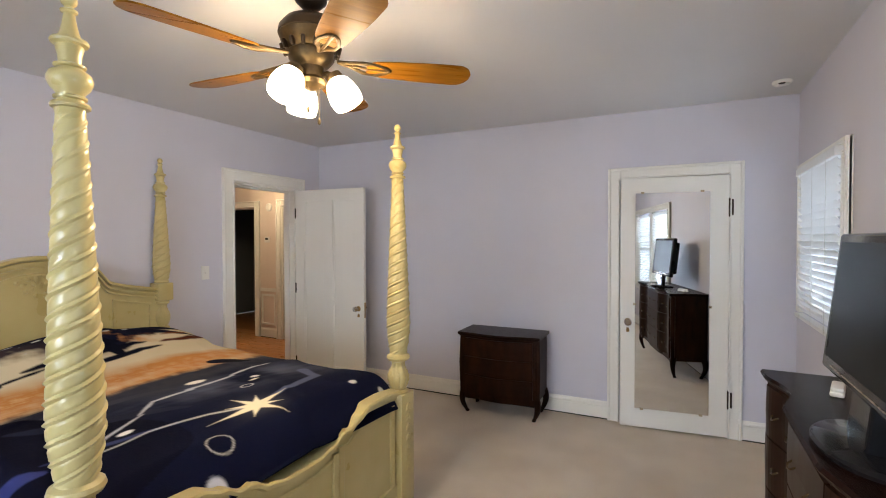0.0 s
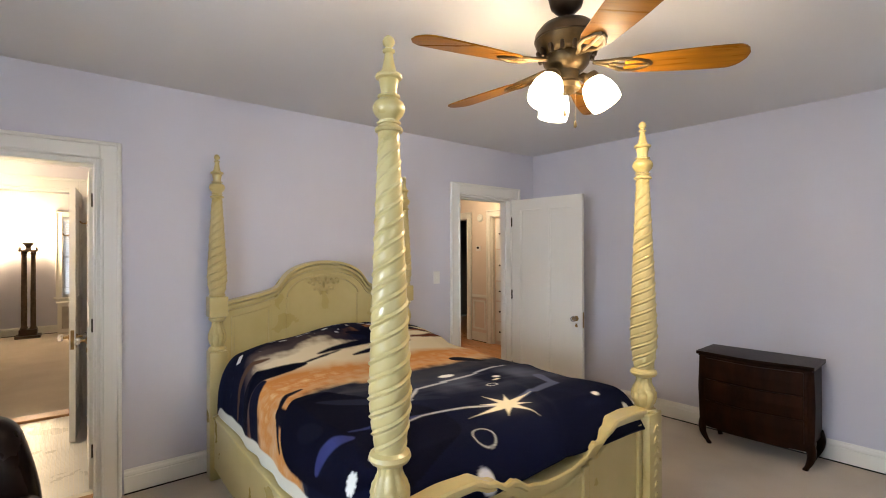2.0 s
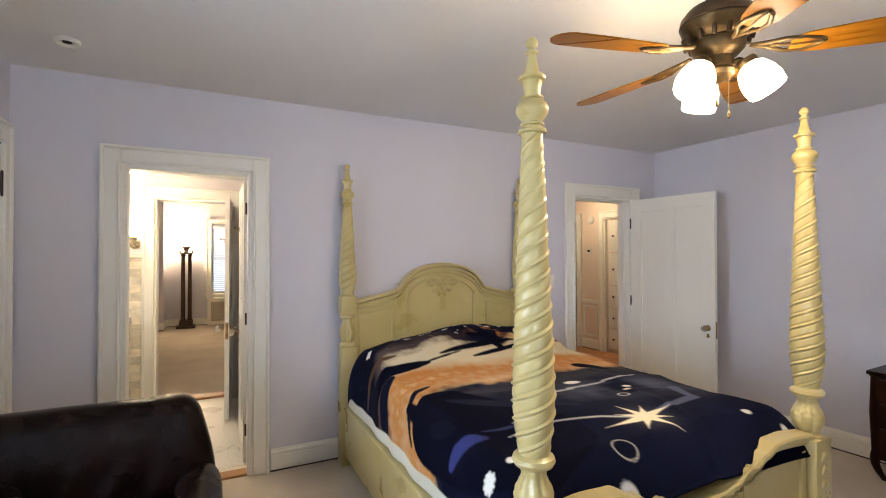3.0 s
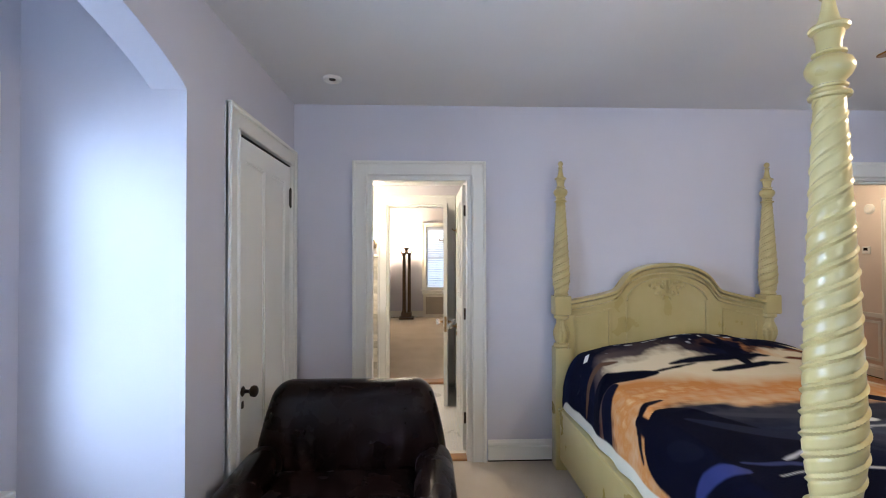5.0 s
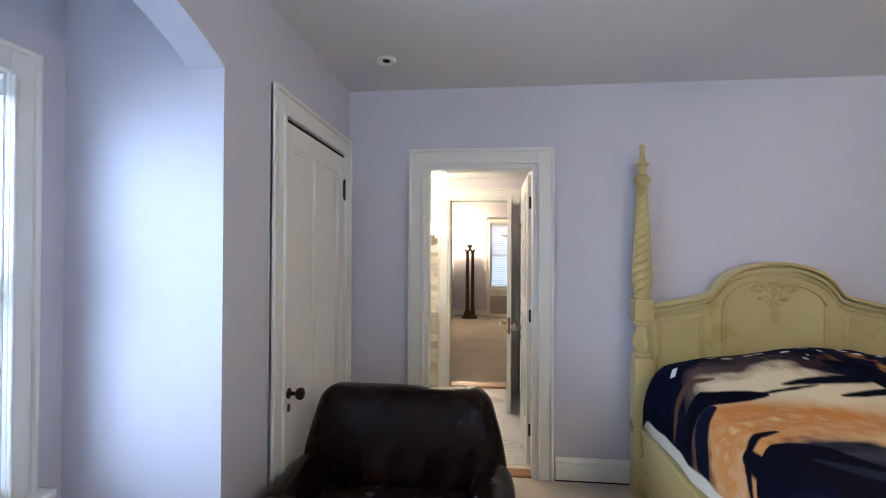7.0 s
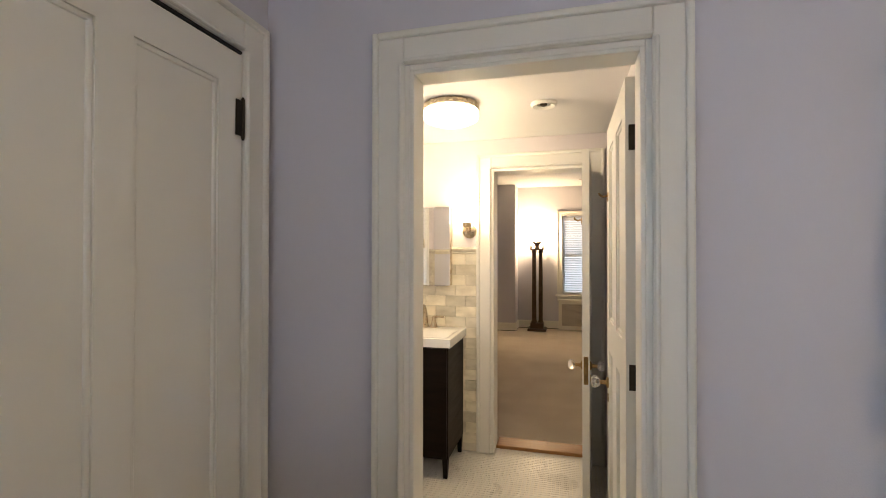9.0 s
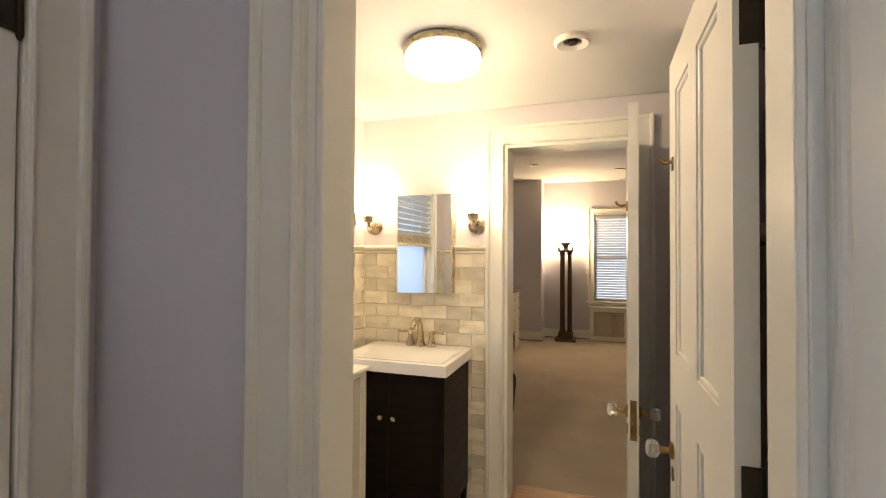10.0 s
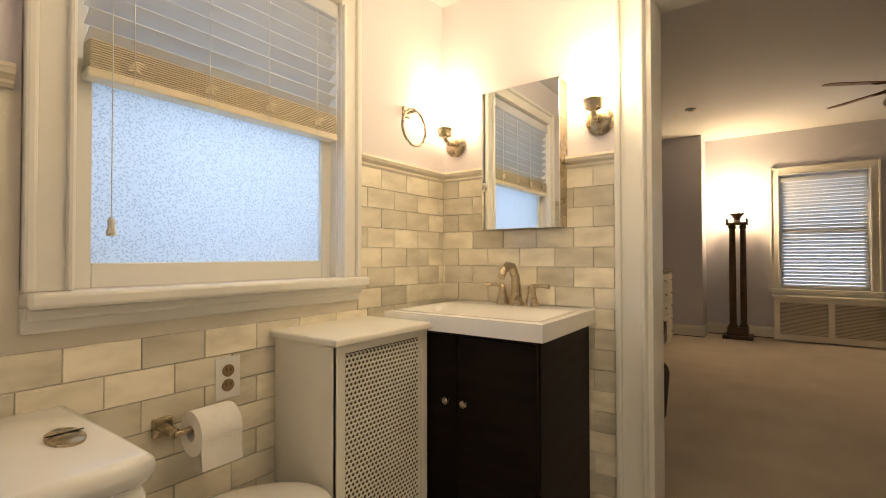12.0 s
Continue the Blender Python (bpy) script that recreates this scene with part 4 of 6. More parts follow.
    cream, orange, slate, blue = (0.62, 0.53, 0.36), (0.50, 0.215, 0.06), (0.035, 0.036, 0.048), (0.030, 0.036, 0.125)
    # galaxy haze
    haze = np.exp(-((U + 1.98 - 0.12 * (V - 1.6)) / 0.16) ** 2) * np.clip((V - 1.0) * 1.6, 0, 1)
    lay(haze * np.clip(0.55 + 0.6 * n2, 0, 1) * 0.9, (0.095, 0.105, 0.15))
    lay(np.clip(n1 - 0.75, 0, 1) * 0.5, (0.012, 0.015, 0.045))
    # the pale land: cream above, orange below, with a wavy shore
    shore = -2.37 + 0.10 * np.sin((V - 0.9) * 2.1) + 0.05 * n1 + np.clip(1.0 - V, 0, 0.6) * 0.95
    mid = -2.67 + 0.10 * (V - 1.5) + 0.035 * n1 + np.clip(0.98 - V, 0, 0.6) * 0.12
    upper = -2.99 + 0.07 * n2 + 0.10 * np.sin(V * 5) + np.clip(1.15 - V, 0, 0.6) * 0.55
    lay(soft(shore - U, 0.02) * soft(U - upper, 0.02), cream)
    lay(soft(shore - U, 0.02) * soft(U - mid, 0.05) * np.clip(0.9 + 0.35 * n3, 0, 1), orange)
    lay(soft(shore - 0.03 - U, 0.02) * soft(U - mid - 0.1, 0.03) * np.clip(n3 - 0.35, 0, 1), (0.66, 0.47, 0.25))
    lay(soft(0.05 - np.abs(U - shore - 0.01), 0.03) * np.clip(0.5 + n3, 0, 1) * 0.8, slate)
    # grey shoulder between the night head end and the cream
    lay(soft(0.07 - np.abs(U - upper + 0.03), 0.05) * np.clip(1.5 - V, 0, 0.6) * 1.2, (0.12, 0.085, 0.075))
    # white caps at the head end
    flecks = np.clip(wob(34, 8) - 0.95, 0, 0.12) * 9 * np.exp(-((U + 3.07) / 0.07) ** 2) * np.exp(-((V - 1.40) / 0.42) ** 2)
    lay(flecks, (0.62, 0.64, 0.68))
    lay(np.exp(-((U + 3.34) / 0.07) ** 2) * 0.5, (0.010, 0.015, 0.055))
    lay(soft(0.05 - np.abs(U + 2.95 + 0.1 * n2), 0.02) * np.exp(-((V - 1.72) / 0.16) ** 2) * np.clip(n3 + 0.6, 0, 1), orange)

    def leaf(x0, y0, x1, y1, w, colour, blunt=1.0):
        """A tapering stroke from one end to the other."""
        ax, ay = x1 - x0, y1 - y0
        ln = math.hypot(ax, ay)
        s = ((U - x0) * ax + (V - y0) * ay) / ln ** 2
        d = np.abs((U - x0) * ay - (V - y0) * ax) / ln + 0.004 * n3
        lay(soft(w * np.sqrt(np.clip(4 * s * (1 - s), 0, 1)) ** blunt - d, 0.006) * ((s > 0) & (s < 1)), colour)

    navy, ink = (0.006, 0.007, 0.020), (0.0025, 0.003, 0.010)
    # streaks in the pale land and a brown smear below the night
    streak = np.sin((U + 0.02 * n2) * 210 + 9 * n1) * np.clip(wob(3, 21), 0, 1)
    lay(np.clip(streak - 0.35, 0, 1) * 0.7 * soft(shore - U, 0.02) * soft(U - mid, 0.03), (0.66, 0.45, 0.22))
    lay(soft(0.035 - np.abs(U - upper - 0.02), 0.04) * np.clip(0.4 + n3, 0, 1) * np.clip(1.9 - V, 0, 1), (0.10, 0.055, 0.032))
    for k in range(16):
        fv = 1.00 + 0.056 * k
        fu = -3.13 + 0.05 * math.sin(k * 2.3) + 0.0015 * k
        leaf(fu, fv, fu + 0.012 * math.sin(k * 1.7), fv + 0.05 + 0.02 * math.sin(k * 3.1), 0.009, (0.62, 0.62, 0.62))
    # dark birds and reeds
    leaf(-3.14, 1.52, -2.92, 1.66, 0.045, navy)
    leaf(-3.02, 1.60, -2.80, 1.66, 0.042, ink)
    leaf(-2.98, 1.46, -2.94, 1.70, 0.022, ink)
    leaf(-2.84, 1.20, -2.90, 1.84, 0.026, ink)
    leaf(-2.76, 1.40, -2.84, 1.90, 0.022, ink)
    leaf(-2.78, 1.02, -2.83, 1.36, 0.012, ink)
    leaf(-3.02, 1.84, -2.92, 2.30, 0.022, navy)
    leaf(-2.88, 1.90, -2.94, 2.38, 0.020, (0.09, 0.022, 0.012))
    leaf(-2.96, 1.95, -2.98, 2.25, 0.012, (0.16, 0.05, 0.02))
    leaf(-2.78, 1.12, -2.80, 0.42, 0.055, ink)
    leaf(-2.72, 0.86, -2.62, 0.36, 0.050, navy)
    leaf(-2.92, 0.95, -2.98, 0.50, 0.020, (0.10, 0.055, 0.032))
    # grey water under the shore, then the great whale
    lay(soft(U - shore + 0.02, 0.03) * soft(shore + 0.17 - U, 0.06) * soft(V - 0.86, 0.06) * np.clip(0.75 + 0.4 * n3, 0, 1), slate)
    leaf(-2.28, 0.74, -1.42, 1.04, 0.32, ink, 0.45)
    leaf(-2.24, 0.57, -2.36, 0.74, 0.020, ink)
    leaf(-2.33, 0.66, -2.43, 0.95, 0.022, ink)
    leaf(-2.38, 0.72, -2.00, 0.74, 0.050, ink, 0.5)
    leaf(-2.20, 0.92, -1.80, 1.40, 0.040, (0.014, 0.016, 0.030))
    leaf(-2.10, 0.70, -1.90, 0.78, 0.050, (0.005, 0.006, 0.014))
    leaf(-2.24, 1.05, -2.10, 1.50, 0.026, (0.040, 0.042, 0.055))
    leaf(-1.88, 0.60, -1.74, 0.88, 0.034, blue)
    leaf(-1.80, 0.88, -1.68, 1.28, 0.012, (0.03, 0.036, 0.10))
    # dark head in the orange
    leaf(-2.42, 1.90, -2.24, 2.06, 0.060, ink)

    def blob(x, y, rx, ry, colour, ring=0.0):
        d = np.sqrt(((U - x) / rx) ** 2 + ((V - y) / ry) ** 2)
        if ring:
            lay(soft(ring - np.abs(d - 1) * rx, 0.003), colour)
        else:
            lay(soft((1 - d) * rx, 0.004), colour)

    white, pale = (0.74, 0.72, 0.64), (0.80, 0.72, 0.52)
    SX, SY = -1.577, 1.548
    # the comet's path and the hazy arc behind the star
    t = np.linspace(0, 1, 60)
    path_x = np.interp(t, [0, 0.3, 0.6, 1.0], [-1.70, -1.71, -1.66, SX])
    path_y = np.interp(t, [0, 0.3, 0.6, 1.0], [0.95, 1.17, 1.38, SY])
    arc_x = np.interp(t, [0, 0.4, 0.75, 1.0], [SX, -1.63, -1.70, -1.86])
    arc_y = np.interp(t, [0, 0.4, 0.75, 1.0], [SY, 1.80, 2.03, 2.10])
    for xs, ys, w0, w1, colour, strength in ((path_x, path_y, 0.003, 0.010, white, 0.7), (arc_x, arc_y, 0.010, 0.034, (0.12, 0.14, 0.23), 0.75)):
        best = np.full(U.shape, -9.0)
        for x, y, w in zip(xs, ys, np.linspace(w0, w1, 60)):
            best = np.maximum(best, w - np.hypot(U - x, V - y))
        lay(soft(best, 0.006) * strength, colour)
    lay(np.exp(-(np.hypot(U - SX, V - SY) / 0.09) ** 2) * 0.25, (0.18, 0.18, 0.22))
    ang = np.arctan2(V - SY, U - SX)
    rad = np.hypot(U - SX, V - SY)
    for a, ln in ((0.2, 0.16), (1.0, 0.11), (1.75, 0.20), (2.5, 0.12), (3.3, 0.15), (4.1, 0.13), (4.75, 0.24), (5.5, 0.13)):
        d = np.abs((ang - a + np.pi) % (2 * np.pi) - np.pi)
        lay(soft(0.030 * np.clip(1 - rad / ln, 0, 1) ** 1.6 - rad * np.sin(np.clip(d, 0, 1.5)), 0.004) * (rad < ln), pale)
    blob(SX, SY, 0.036, 0.036, pale)
    blob(-1.43, 1.262, 0.042, 0.046, (0.55, 0.54, 0.48), ring=0.0018)
    blob(-1.46, 2.04, 0.018, 0.022, white)
    blob(-1.36, 2.16, 0.022, 0.020, (0.5, 0.5, 0.5))
    blob(-1.94, 1.84, 0.016, 0.024, white)
    blob(-1.90, 1.80, 0.010, 0.024, pale)
    blob(-1.84, 1.71, 0.022, 0.030, white, ring=0.0022)
    blob(-2.10, 1.62, 0.020, 0.050, white)
    blob(-1.78, 1.13, 0.016, 0.026, white)
    blob(-1.325, 1.175, 0.026, 0.036, (0.55, 0.57, 0.62))
    blob(-1.555, 0.852, 0.020, 0.034, white)
    for k in range(5):
        a = k * 1.3
        leaf(-1.585 + 0.03 * math.cos(a), 0.69 + 0.05 * math.sin(a), -1.585 - 0.03 * math.cos(a), 0.69 - 0.05 * math.sin(a), 0.012, white)
    for (xa, ya), (xb, yb) in zip([(-1.78, 1.02), (-1.90, 1.24), (-2.01, 1.36), (-2.03, 1.52), (-2.06, 1.78)], [(-1.90, 1.26), (-2.02, 1.37), (-2.02, 1.56), (-2.05, 1.80), (-2.10, 2.08)]):
        leaf(xa, ya, xb, yb, 0.009, (0.42, 0.42, 0.44), 0.4)
    # ivory backing at the hem
    lay(soft(over - 0.375 - 0.003 * np.sin(U * 31), 0.004), (0.60, 0.58, 0.48))
    rgba = np.ones((nu * nv, 4), dtype=np.float32)
    rgba[:, :3] = C.reshape(-1, 3)
    layer = me.color_attributes.new("print", 'FLOAT_COLOR', 'POINT')
    layer.data.foreach_set("color", rgba.ravel())
    m, tree, b = shader("printed_fleece", (0.1, 0.1, 0.1), 0.85)
    at = tree.nodes.new("ShaderNodeVertexColor")
    at.layer_name = "print"
    grain = tree.nodes.new("ShaderNodeTexNoise")
    grain.inputs["Scale"].default_value = 260
    bp = tree.nodes.new("ShaderNodeBump")
    bp.inputs["Strength"].default_value, bp.inputs["Distance"].default_value = 0.35, 0.003
    tree.links.new(grain.outputs["Fac"], bp.inputs["Height"])
    tree.links.new(bp.outputs[0], b.inputs["Normal"])
    tree.links.new(at.outputs[0], b.inputs["Base Color"])
    b.inputs["Specular IOR Level"].default_value = 0.04
    me.materials.append(m)
    ob = new("blanket", me)
    mod = ob.modifiers.new("thickness", 'SOLIDIFY')
    mod.thickness, mod.offset = 0.010, -1
    k = int(np.argmin((U - -3.10) ** 2 + (V - 0.80) ** 2))
    return ob, Vector(verts[k]), me.vertices[k].normal.copy()


throw, tag_at, tag_up = blanket()
tagged(throw, "navy fleece blanket printed with stars, whales and orange land", "blanket")
f = bmesh.new()
box(-0.028, -0.020, -0.001, 0.028, 0.020, 0.002, 0.0005, bm=f)
tag_ob = part("care_tag", f, WHITEP, throw, "white cloth care tag")
tag_up = tag_up if tag_up.z > 0 else -tag_up
tag_ob.matrix_world = Matrix.Translation(tag_at + 0.006 * tag_up) @ tag_up.to_track_quat('Z', 'X').to_matrix().to_4x4() @ pose(0, 0, 0, 0, 0, 35)


def fan(name, place, turn, lit, label):
    """A five-bladed ceiling fan with three bell shades."""
    ob = empty(name, place, turn)
    part("canopy", lathe([(0.066, -0.035), (0.070, -0.045), (0.071, -0.100), (0.060, -0.145), (0.034, -0.170), (0.016, -0.177)], 32), BRONZE, ob, smooth=True)
    part("downrod", lathe([(0.013, -0.17), (0.013, -0.195), (0.022, -0.20), (0.03, -0.21)], 20), BRONZE, ob, smooth=True)
    part("motor_housing", lathe([(0.026, -0.200), (0.062, -0.206), (0.098, -0.224), (0.120, -0.252), (0.125, -0.276), (0.119, -0.282)], 44), BRONZE, ob, "dark bronze motor dome", smooth=True)
    part("vent_band", lathe([(0.119, -0.276), (0.123, -0.282), (0.108, -0.322), (0.086, -0.340), (0.070, -0.348)], 44), OLDBRASS, ob, "antique gold band", smooth=True)
    for k in range(15):
        s = box(-0.007, 0.102, -0.017, 0.007, 0.120, 0.017, 0.004)
        bmesh.ops.transform(s, matrix=pose(0, 0, -0.303, 0, 0, k * 24) @ pose(0, 0, 0, -16), verts=s.verts[:])
        part("vent_slot", s, BRONZE, ob)
    part("lower_housing", lathe([(0.080, -0.336), (0.088, -0.345), (0.086, -0.372), (0.066, -0.395), (0.050, -0.402), (0.046, -0.440), (0.056, -0.452), (0.052, -0.470), (0.024, -0.486), (0.008, -0.492)], 40), OLDBRASS, ob, smooth=True)
    for k in range(5):
        a = 72 * k
        w = bmesh.new()
        out = []
        for s in range(33):
            f2 = s / 32
            x = 0.215 + 0.430 * f2
            h = 0.050 + 0.022 * math.sin(f2 * math.pi * 0.62)
            h *= math.sqrt(max(0.05, 1 - max(0, (f2 - 0.86) / 0.145) ** 2)) * math.sqrt(max(0.3, 1 - max(0, (0.12 - f2) / 0.13) ** 2))
            out.append((x, h))
        outline = out + [(x, -h) for x, h in reversed(out)]
        slab(outline, 0.006, None, 0.0015, w)
        bmesh.ops.transform(w, matrix=pose(0, 0, -0.385, 0, 0, a) @ pose(0, 0, 0, -11) @ pose(0, 0, 0, -90), verts=w.verts[:])
        bl = part("blade", w, BLADE, ob, "walnut fan blade")
        ir = bmesh.new()
        for s in (-1, 1):
            tube([(0.10, 0, 0.012), (0.15, s * 0.012, 0.004), (0.20, s * 0.034, -0.006), (0.25, s * 0.036, -0.010), (0.295, s * 0.018, -0.010), (0.31, 0, -0.010)], 0.0075, 8, ir)
        tube([(0.16, 0, 0.0), (0.22, 0, -0.008), (0.30, 0, -0.010)], 0.006, 8, ir)
        bmesh.ops.transform(ir, matrix=pose(0, 0, -0.381, 0, 0, a) @ pose(0, 0, 0, -11), verts=ir.verts[:])
        part("blade_iron", ir, OLDBRASS, bl, "antique gold scrolled bracket", smooth=True)
    for k in range(3):
        a = 30 + 120 * k - turn
        arm = tube([(0.03, 0, -0.435), (0.065, 0, -0.422), (0.084, 0, -0.432)], 0.011, 10)
        lathe([(0.030, 0.012), (0.033, 0.0), (0.030, -0.016)], 24, pose(0.090, 0, -0.437, 0, -30, 0), arm)
        bmesh.ops.transform(arm, matrix=pose(0, 0, 0, 0, 0, a), verts=arm.verts[:])
        part("lamp_arm", arm, OLDBRASS, ob, smooth=True)
        sh = lathe([(0.026, -0.004), (0.042, -0.016), (0.054, -0.044), (0.059, -0.075), (0.055, -0.104), (0.052, -0.106), (0.055, -0.076), (0.050, -0.046), (0.038, -0.020), (0.023, -0.010)], 32,
                   pose(0, 0, 0, 0, 0, a) @ pose(0.090, 0, -0.442, 0, -30, 0) @ Matrix.Diagonal((1.08, 1.08, 1.12, 1)))
        so = part("shade", sh, SHADE if lit else WHITEP, ob, "glowing frosted glass bell shade" if lit else "", smooth=True)
        so.visible_shadow = False
    for dx, dy, z in ((0.03, -0.02, -0.60), (-0.01, -0.04, -0.56)):
        ch = bmesh.new()
        for k in range(20):
            zz = -0.485 + (z + 0.485) * k / 19
            lathe([(0.0008, -0.0025), (0.002, 0), (0.0008, 0.0025)], 6, pose(dx, dy, zz), ch)
        lathe([(0.002, 0.012), (0.005, 0.004), (0.006, -0.010), (0.002, -0.016)], 10, pose(dx, dy, z - 0.012), ch)
        part("pull_chain", ch, OLDBRASS, ob)
    return tagged(ob, label, "ceiling fan")


fan("ceiling_fan", (-1.267, 1.56, CEIL + 0.035), 40, True, "bronze ceiling fan with walnut blades and three lit glass shades")


def chest(name, place, turn, width, depth, height, label, rows, columns=1, bow=0.03, mat=None, top_mat=None, leg=0.16, pulls=True, pull_mat=None, waist=0.0):
    """A bow-fronted chest of drawers on cabriole legs; its front looks along local -y, its back stands on y = 0."""
    mat, top_mat = mat or MAHOG, top_mat or MAHOGX
    ob = empty(name, place, turn)
    w, d = width / 2, depth

    def front(x, grow=0.0):
        f2 = abs(x) / w
        if waist:
            return -(d + grow - 0.035) + waist * math.sin(math.pi * min(1, max(0, (f2 - 0.30) / 0.60))) ** 1.6
        return -(d + grow - 0.035) - bow * math.cos(min(f2, 1) * math.pi * 1.0) * (0.5 if f2 < 1 else 0.5) - bow * 0.5 * (1 - f2)

    def curved(x0, x1, z0, z1, grow=0.0, back=0.0, n=24, bev=0.0):
        own = bmesh.new()
        rows_ = []
        for k in range(n + 1):
            x = x0 + (x1 - x0) * k / n
            rows_.append([own.verts.new(c) for c in ((x, back, z0), (x, front(x, grow), z0), (x, front(x, grow) - bev, (z0 + z1) / 2), (x, front(x, grow), z1), (x, back, z1))])
        for a, b in zip(rows_, rows_[1:]):
            for k in range(5):
                own.faces.new((a[k], a[(k + 1) % 5], b[(k + 1) % 5], b[k]))
        own.faces.new(rows_[0])
        own.faces.new(rows_[-1])
        return own
    part("body", curved(-w + 0.012, w - 0.012, leg, height - 0.022), mat, ob)
    part("top", curved(-w - 0.012, w + 0.012, height - 0.024, height, 0.022, 0.0, 48, 0.007), top_mat, ob, smooth=False)
    part("top_bead", curved(-w, w, height - 0.036, height - 0.022, 0.010, 0.0, 30, 0.004), mat, ob)
    dh = (height - 0.045 - leg - 0.02) / rows
    for r in range(rows):
        z0, z1 = leg + 0.02 + r * dh + 0.004, leg + 0.02 + (r + 1) * dh - 0.004
        for c in range(columns):
            x0 = -w + 0.045 + (2 * w - 0.09) / columns * c + 0.004
            x1 = -w + 0.045 + (2 * w - 0.09) / columns * (c + 1) - 0.004
            dr = part("drawer", curved(x0, x1, z0, z1, 0.012, -d * 0.5, 18, 0.003), mat, ob)
            if pulls:
                for px in ((x0 * 0.75 + x1 * 0.25), (x0 * 0.25 + x1 * 0.75)) if (x1 - x0) > 0.4 else ((x0 + x1) / 2,):
                    y = front(px, 0.012)
                    pl = tube([(px - 0.028, y, (z0 + z1) / 2 + 0.008), (px - 0.024, y - 0.016, (z0 + z1) / 2 - 0.004), (px, y - 0.020, (z0 + z1) / 2 - 0.010), (px + 0.024, y - 0.016, (z0 + z1) / 2 - 0.004), (px + 0.028, y, (z0 + z1) / 2 + 0.008)], 0.0035, 6)
                    part("pull", pl, pull_mat or IRON, dr, "dark bail pull", smooth=True)
    ap = curved(-w + 0.03, w - 0.03, leg - 0.03, leg + 0.004, -0.004, -d + 0.06, 20)
    part("apron", ap, mat, ob)
    for sx in (-1, 1):
        for y, back in ((front(w) + 0.03, 1), (-0.03, -1)):
            pts, rad = [], []
            for k in range(9):
                f2 = k / 8
                sweep = 0.022 * math.sin(f2 * math.pi * 1.15) - 0.014 * f2
                pts.append((sx * (w - 0.030 + sweep), y - back * sweep * 0.8, leg + 0.03 - (leg + 0.03) * f2))
                rad.append(0.034 - 0.020 * f2 if k < 7 else 0.0145 + 0.004 * (k - 7))
            part("leg", tube(pts, rad, 10), mat, ob, smooth=True)
            if back == 1:
                part("corner_post", tube([(sx * (w - 0.018), y - 0.012, leg + 0.01), (sx * (w - 0.014), y - 0.016, (leg + height) / 2), (sx * (w - 0.018), y - 0.012, height - 0.03)], [0.022, 0.026, 0.022], 10), mat, ob, smooth=True)
    return tagged(ob, label, "chest of drawers")


c = NORTH @ Vector((-2.135, 0, 0))
chest("chest_of_drawers", (c.x, c.y - 0.025, 0), 2.4, 0.70, 0.39, 0.715, "small dark mahogany chest with three drawers and cabriole legs", 3, pulls=False, leg=0.17)
chest("dresser", (XE - 0.02, 1.93, 0), -90, 1.50, 0.40, 0.93, "long dark mahogany dresser with a serpentine front", 3, 3, leg=0.19, waist=0.05, pull_mat=OLDBRASS)


def television(place, turn):
    ob = empty("television", place, turn)
    w, h = 0.80, 0.465
    f = box(-w / 2, -0.022, 0.140, w / 2, 0.022, 0.140 + h, 0.012, 3)
    part("bezel", f, TVBLACK, ob, "glossy black frame", smooth=True)
    part("back_shell", box(-w / 2 + 0.06, 0.020, 0.18, w / 2 - 0.06, 0.075, 0.56, 0.02, 3), TVBLACK, ob)
    part("screen", box(-w / 2 + 0.035, -0.0235, 0.185, w / 2 - 0.035, -0.020, 0.140 + h - 0.03, 0.0008), SCREEN, ob, "dark glossy screen, switched off")
    part("silver_strip", box(-0.30, -0.0235, 0.160, 0.30, -0.020, 0.164), NICKEL, ob)
    part("neck", box(-0.08, -0.018, 0.015, 0.08, 0.03, 0.15, 0.008), TVBLACK, ob)
    for p_ in ob.children:
        p_.matrix_basis = pose(0, 0, 0.14) @ pose(0, 0, 0, -6) @ pose(0, 0, -0.14)
    base = lathe([(0.02, 0.022), (0.20, 0.020), (0.215, 0.012), (0.21, 0.0)], 40, Matrix.Diagonal((1.0, 0.58, 1, 1)))
    part("base", base, TVBLACK, ob, smooth=True)
    return tagged(ob, "black flat-screen television on an oval stand, switched off", "television")


television((0.49, 1.84, 0.931), -90)
f = box(-0.075, -0.022, 0, 0.075, 0.022, 0.016, 0.006)
box(-0.06, -0.02, 0.016, 0.065, 0.02, 0.030, 0.005, bm=f)
ob = part("remote_stack", f, WHITEP)
ob.matrix_world = pose(0.56, 2.43, 0.931, 0, 0, 75)
tagged(ob, "pale box and remote lying on the dresser", "remote")


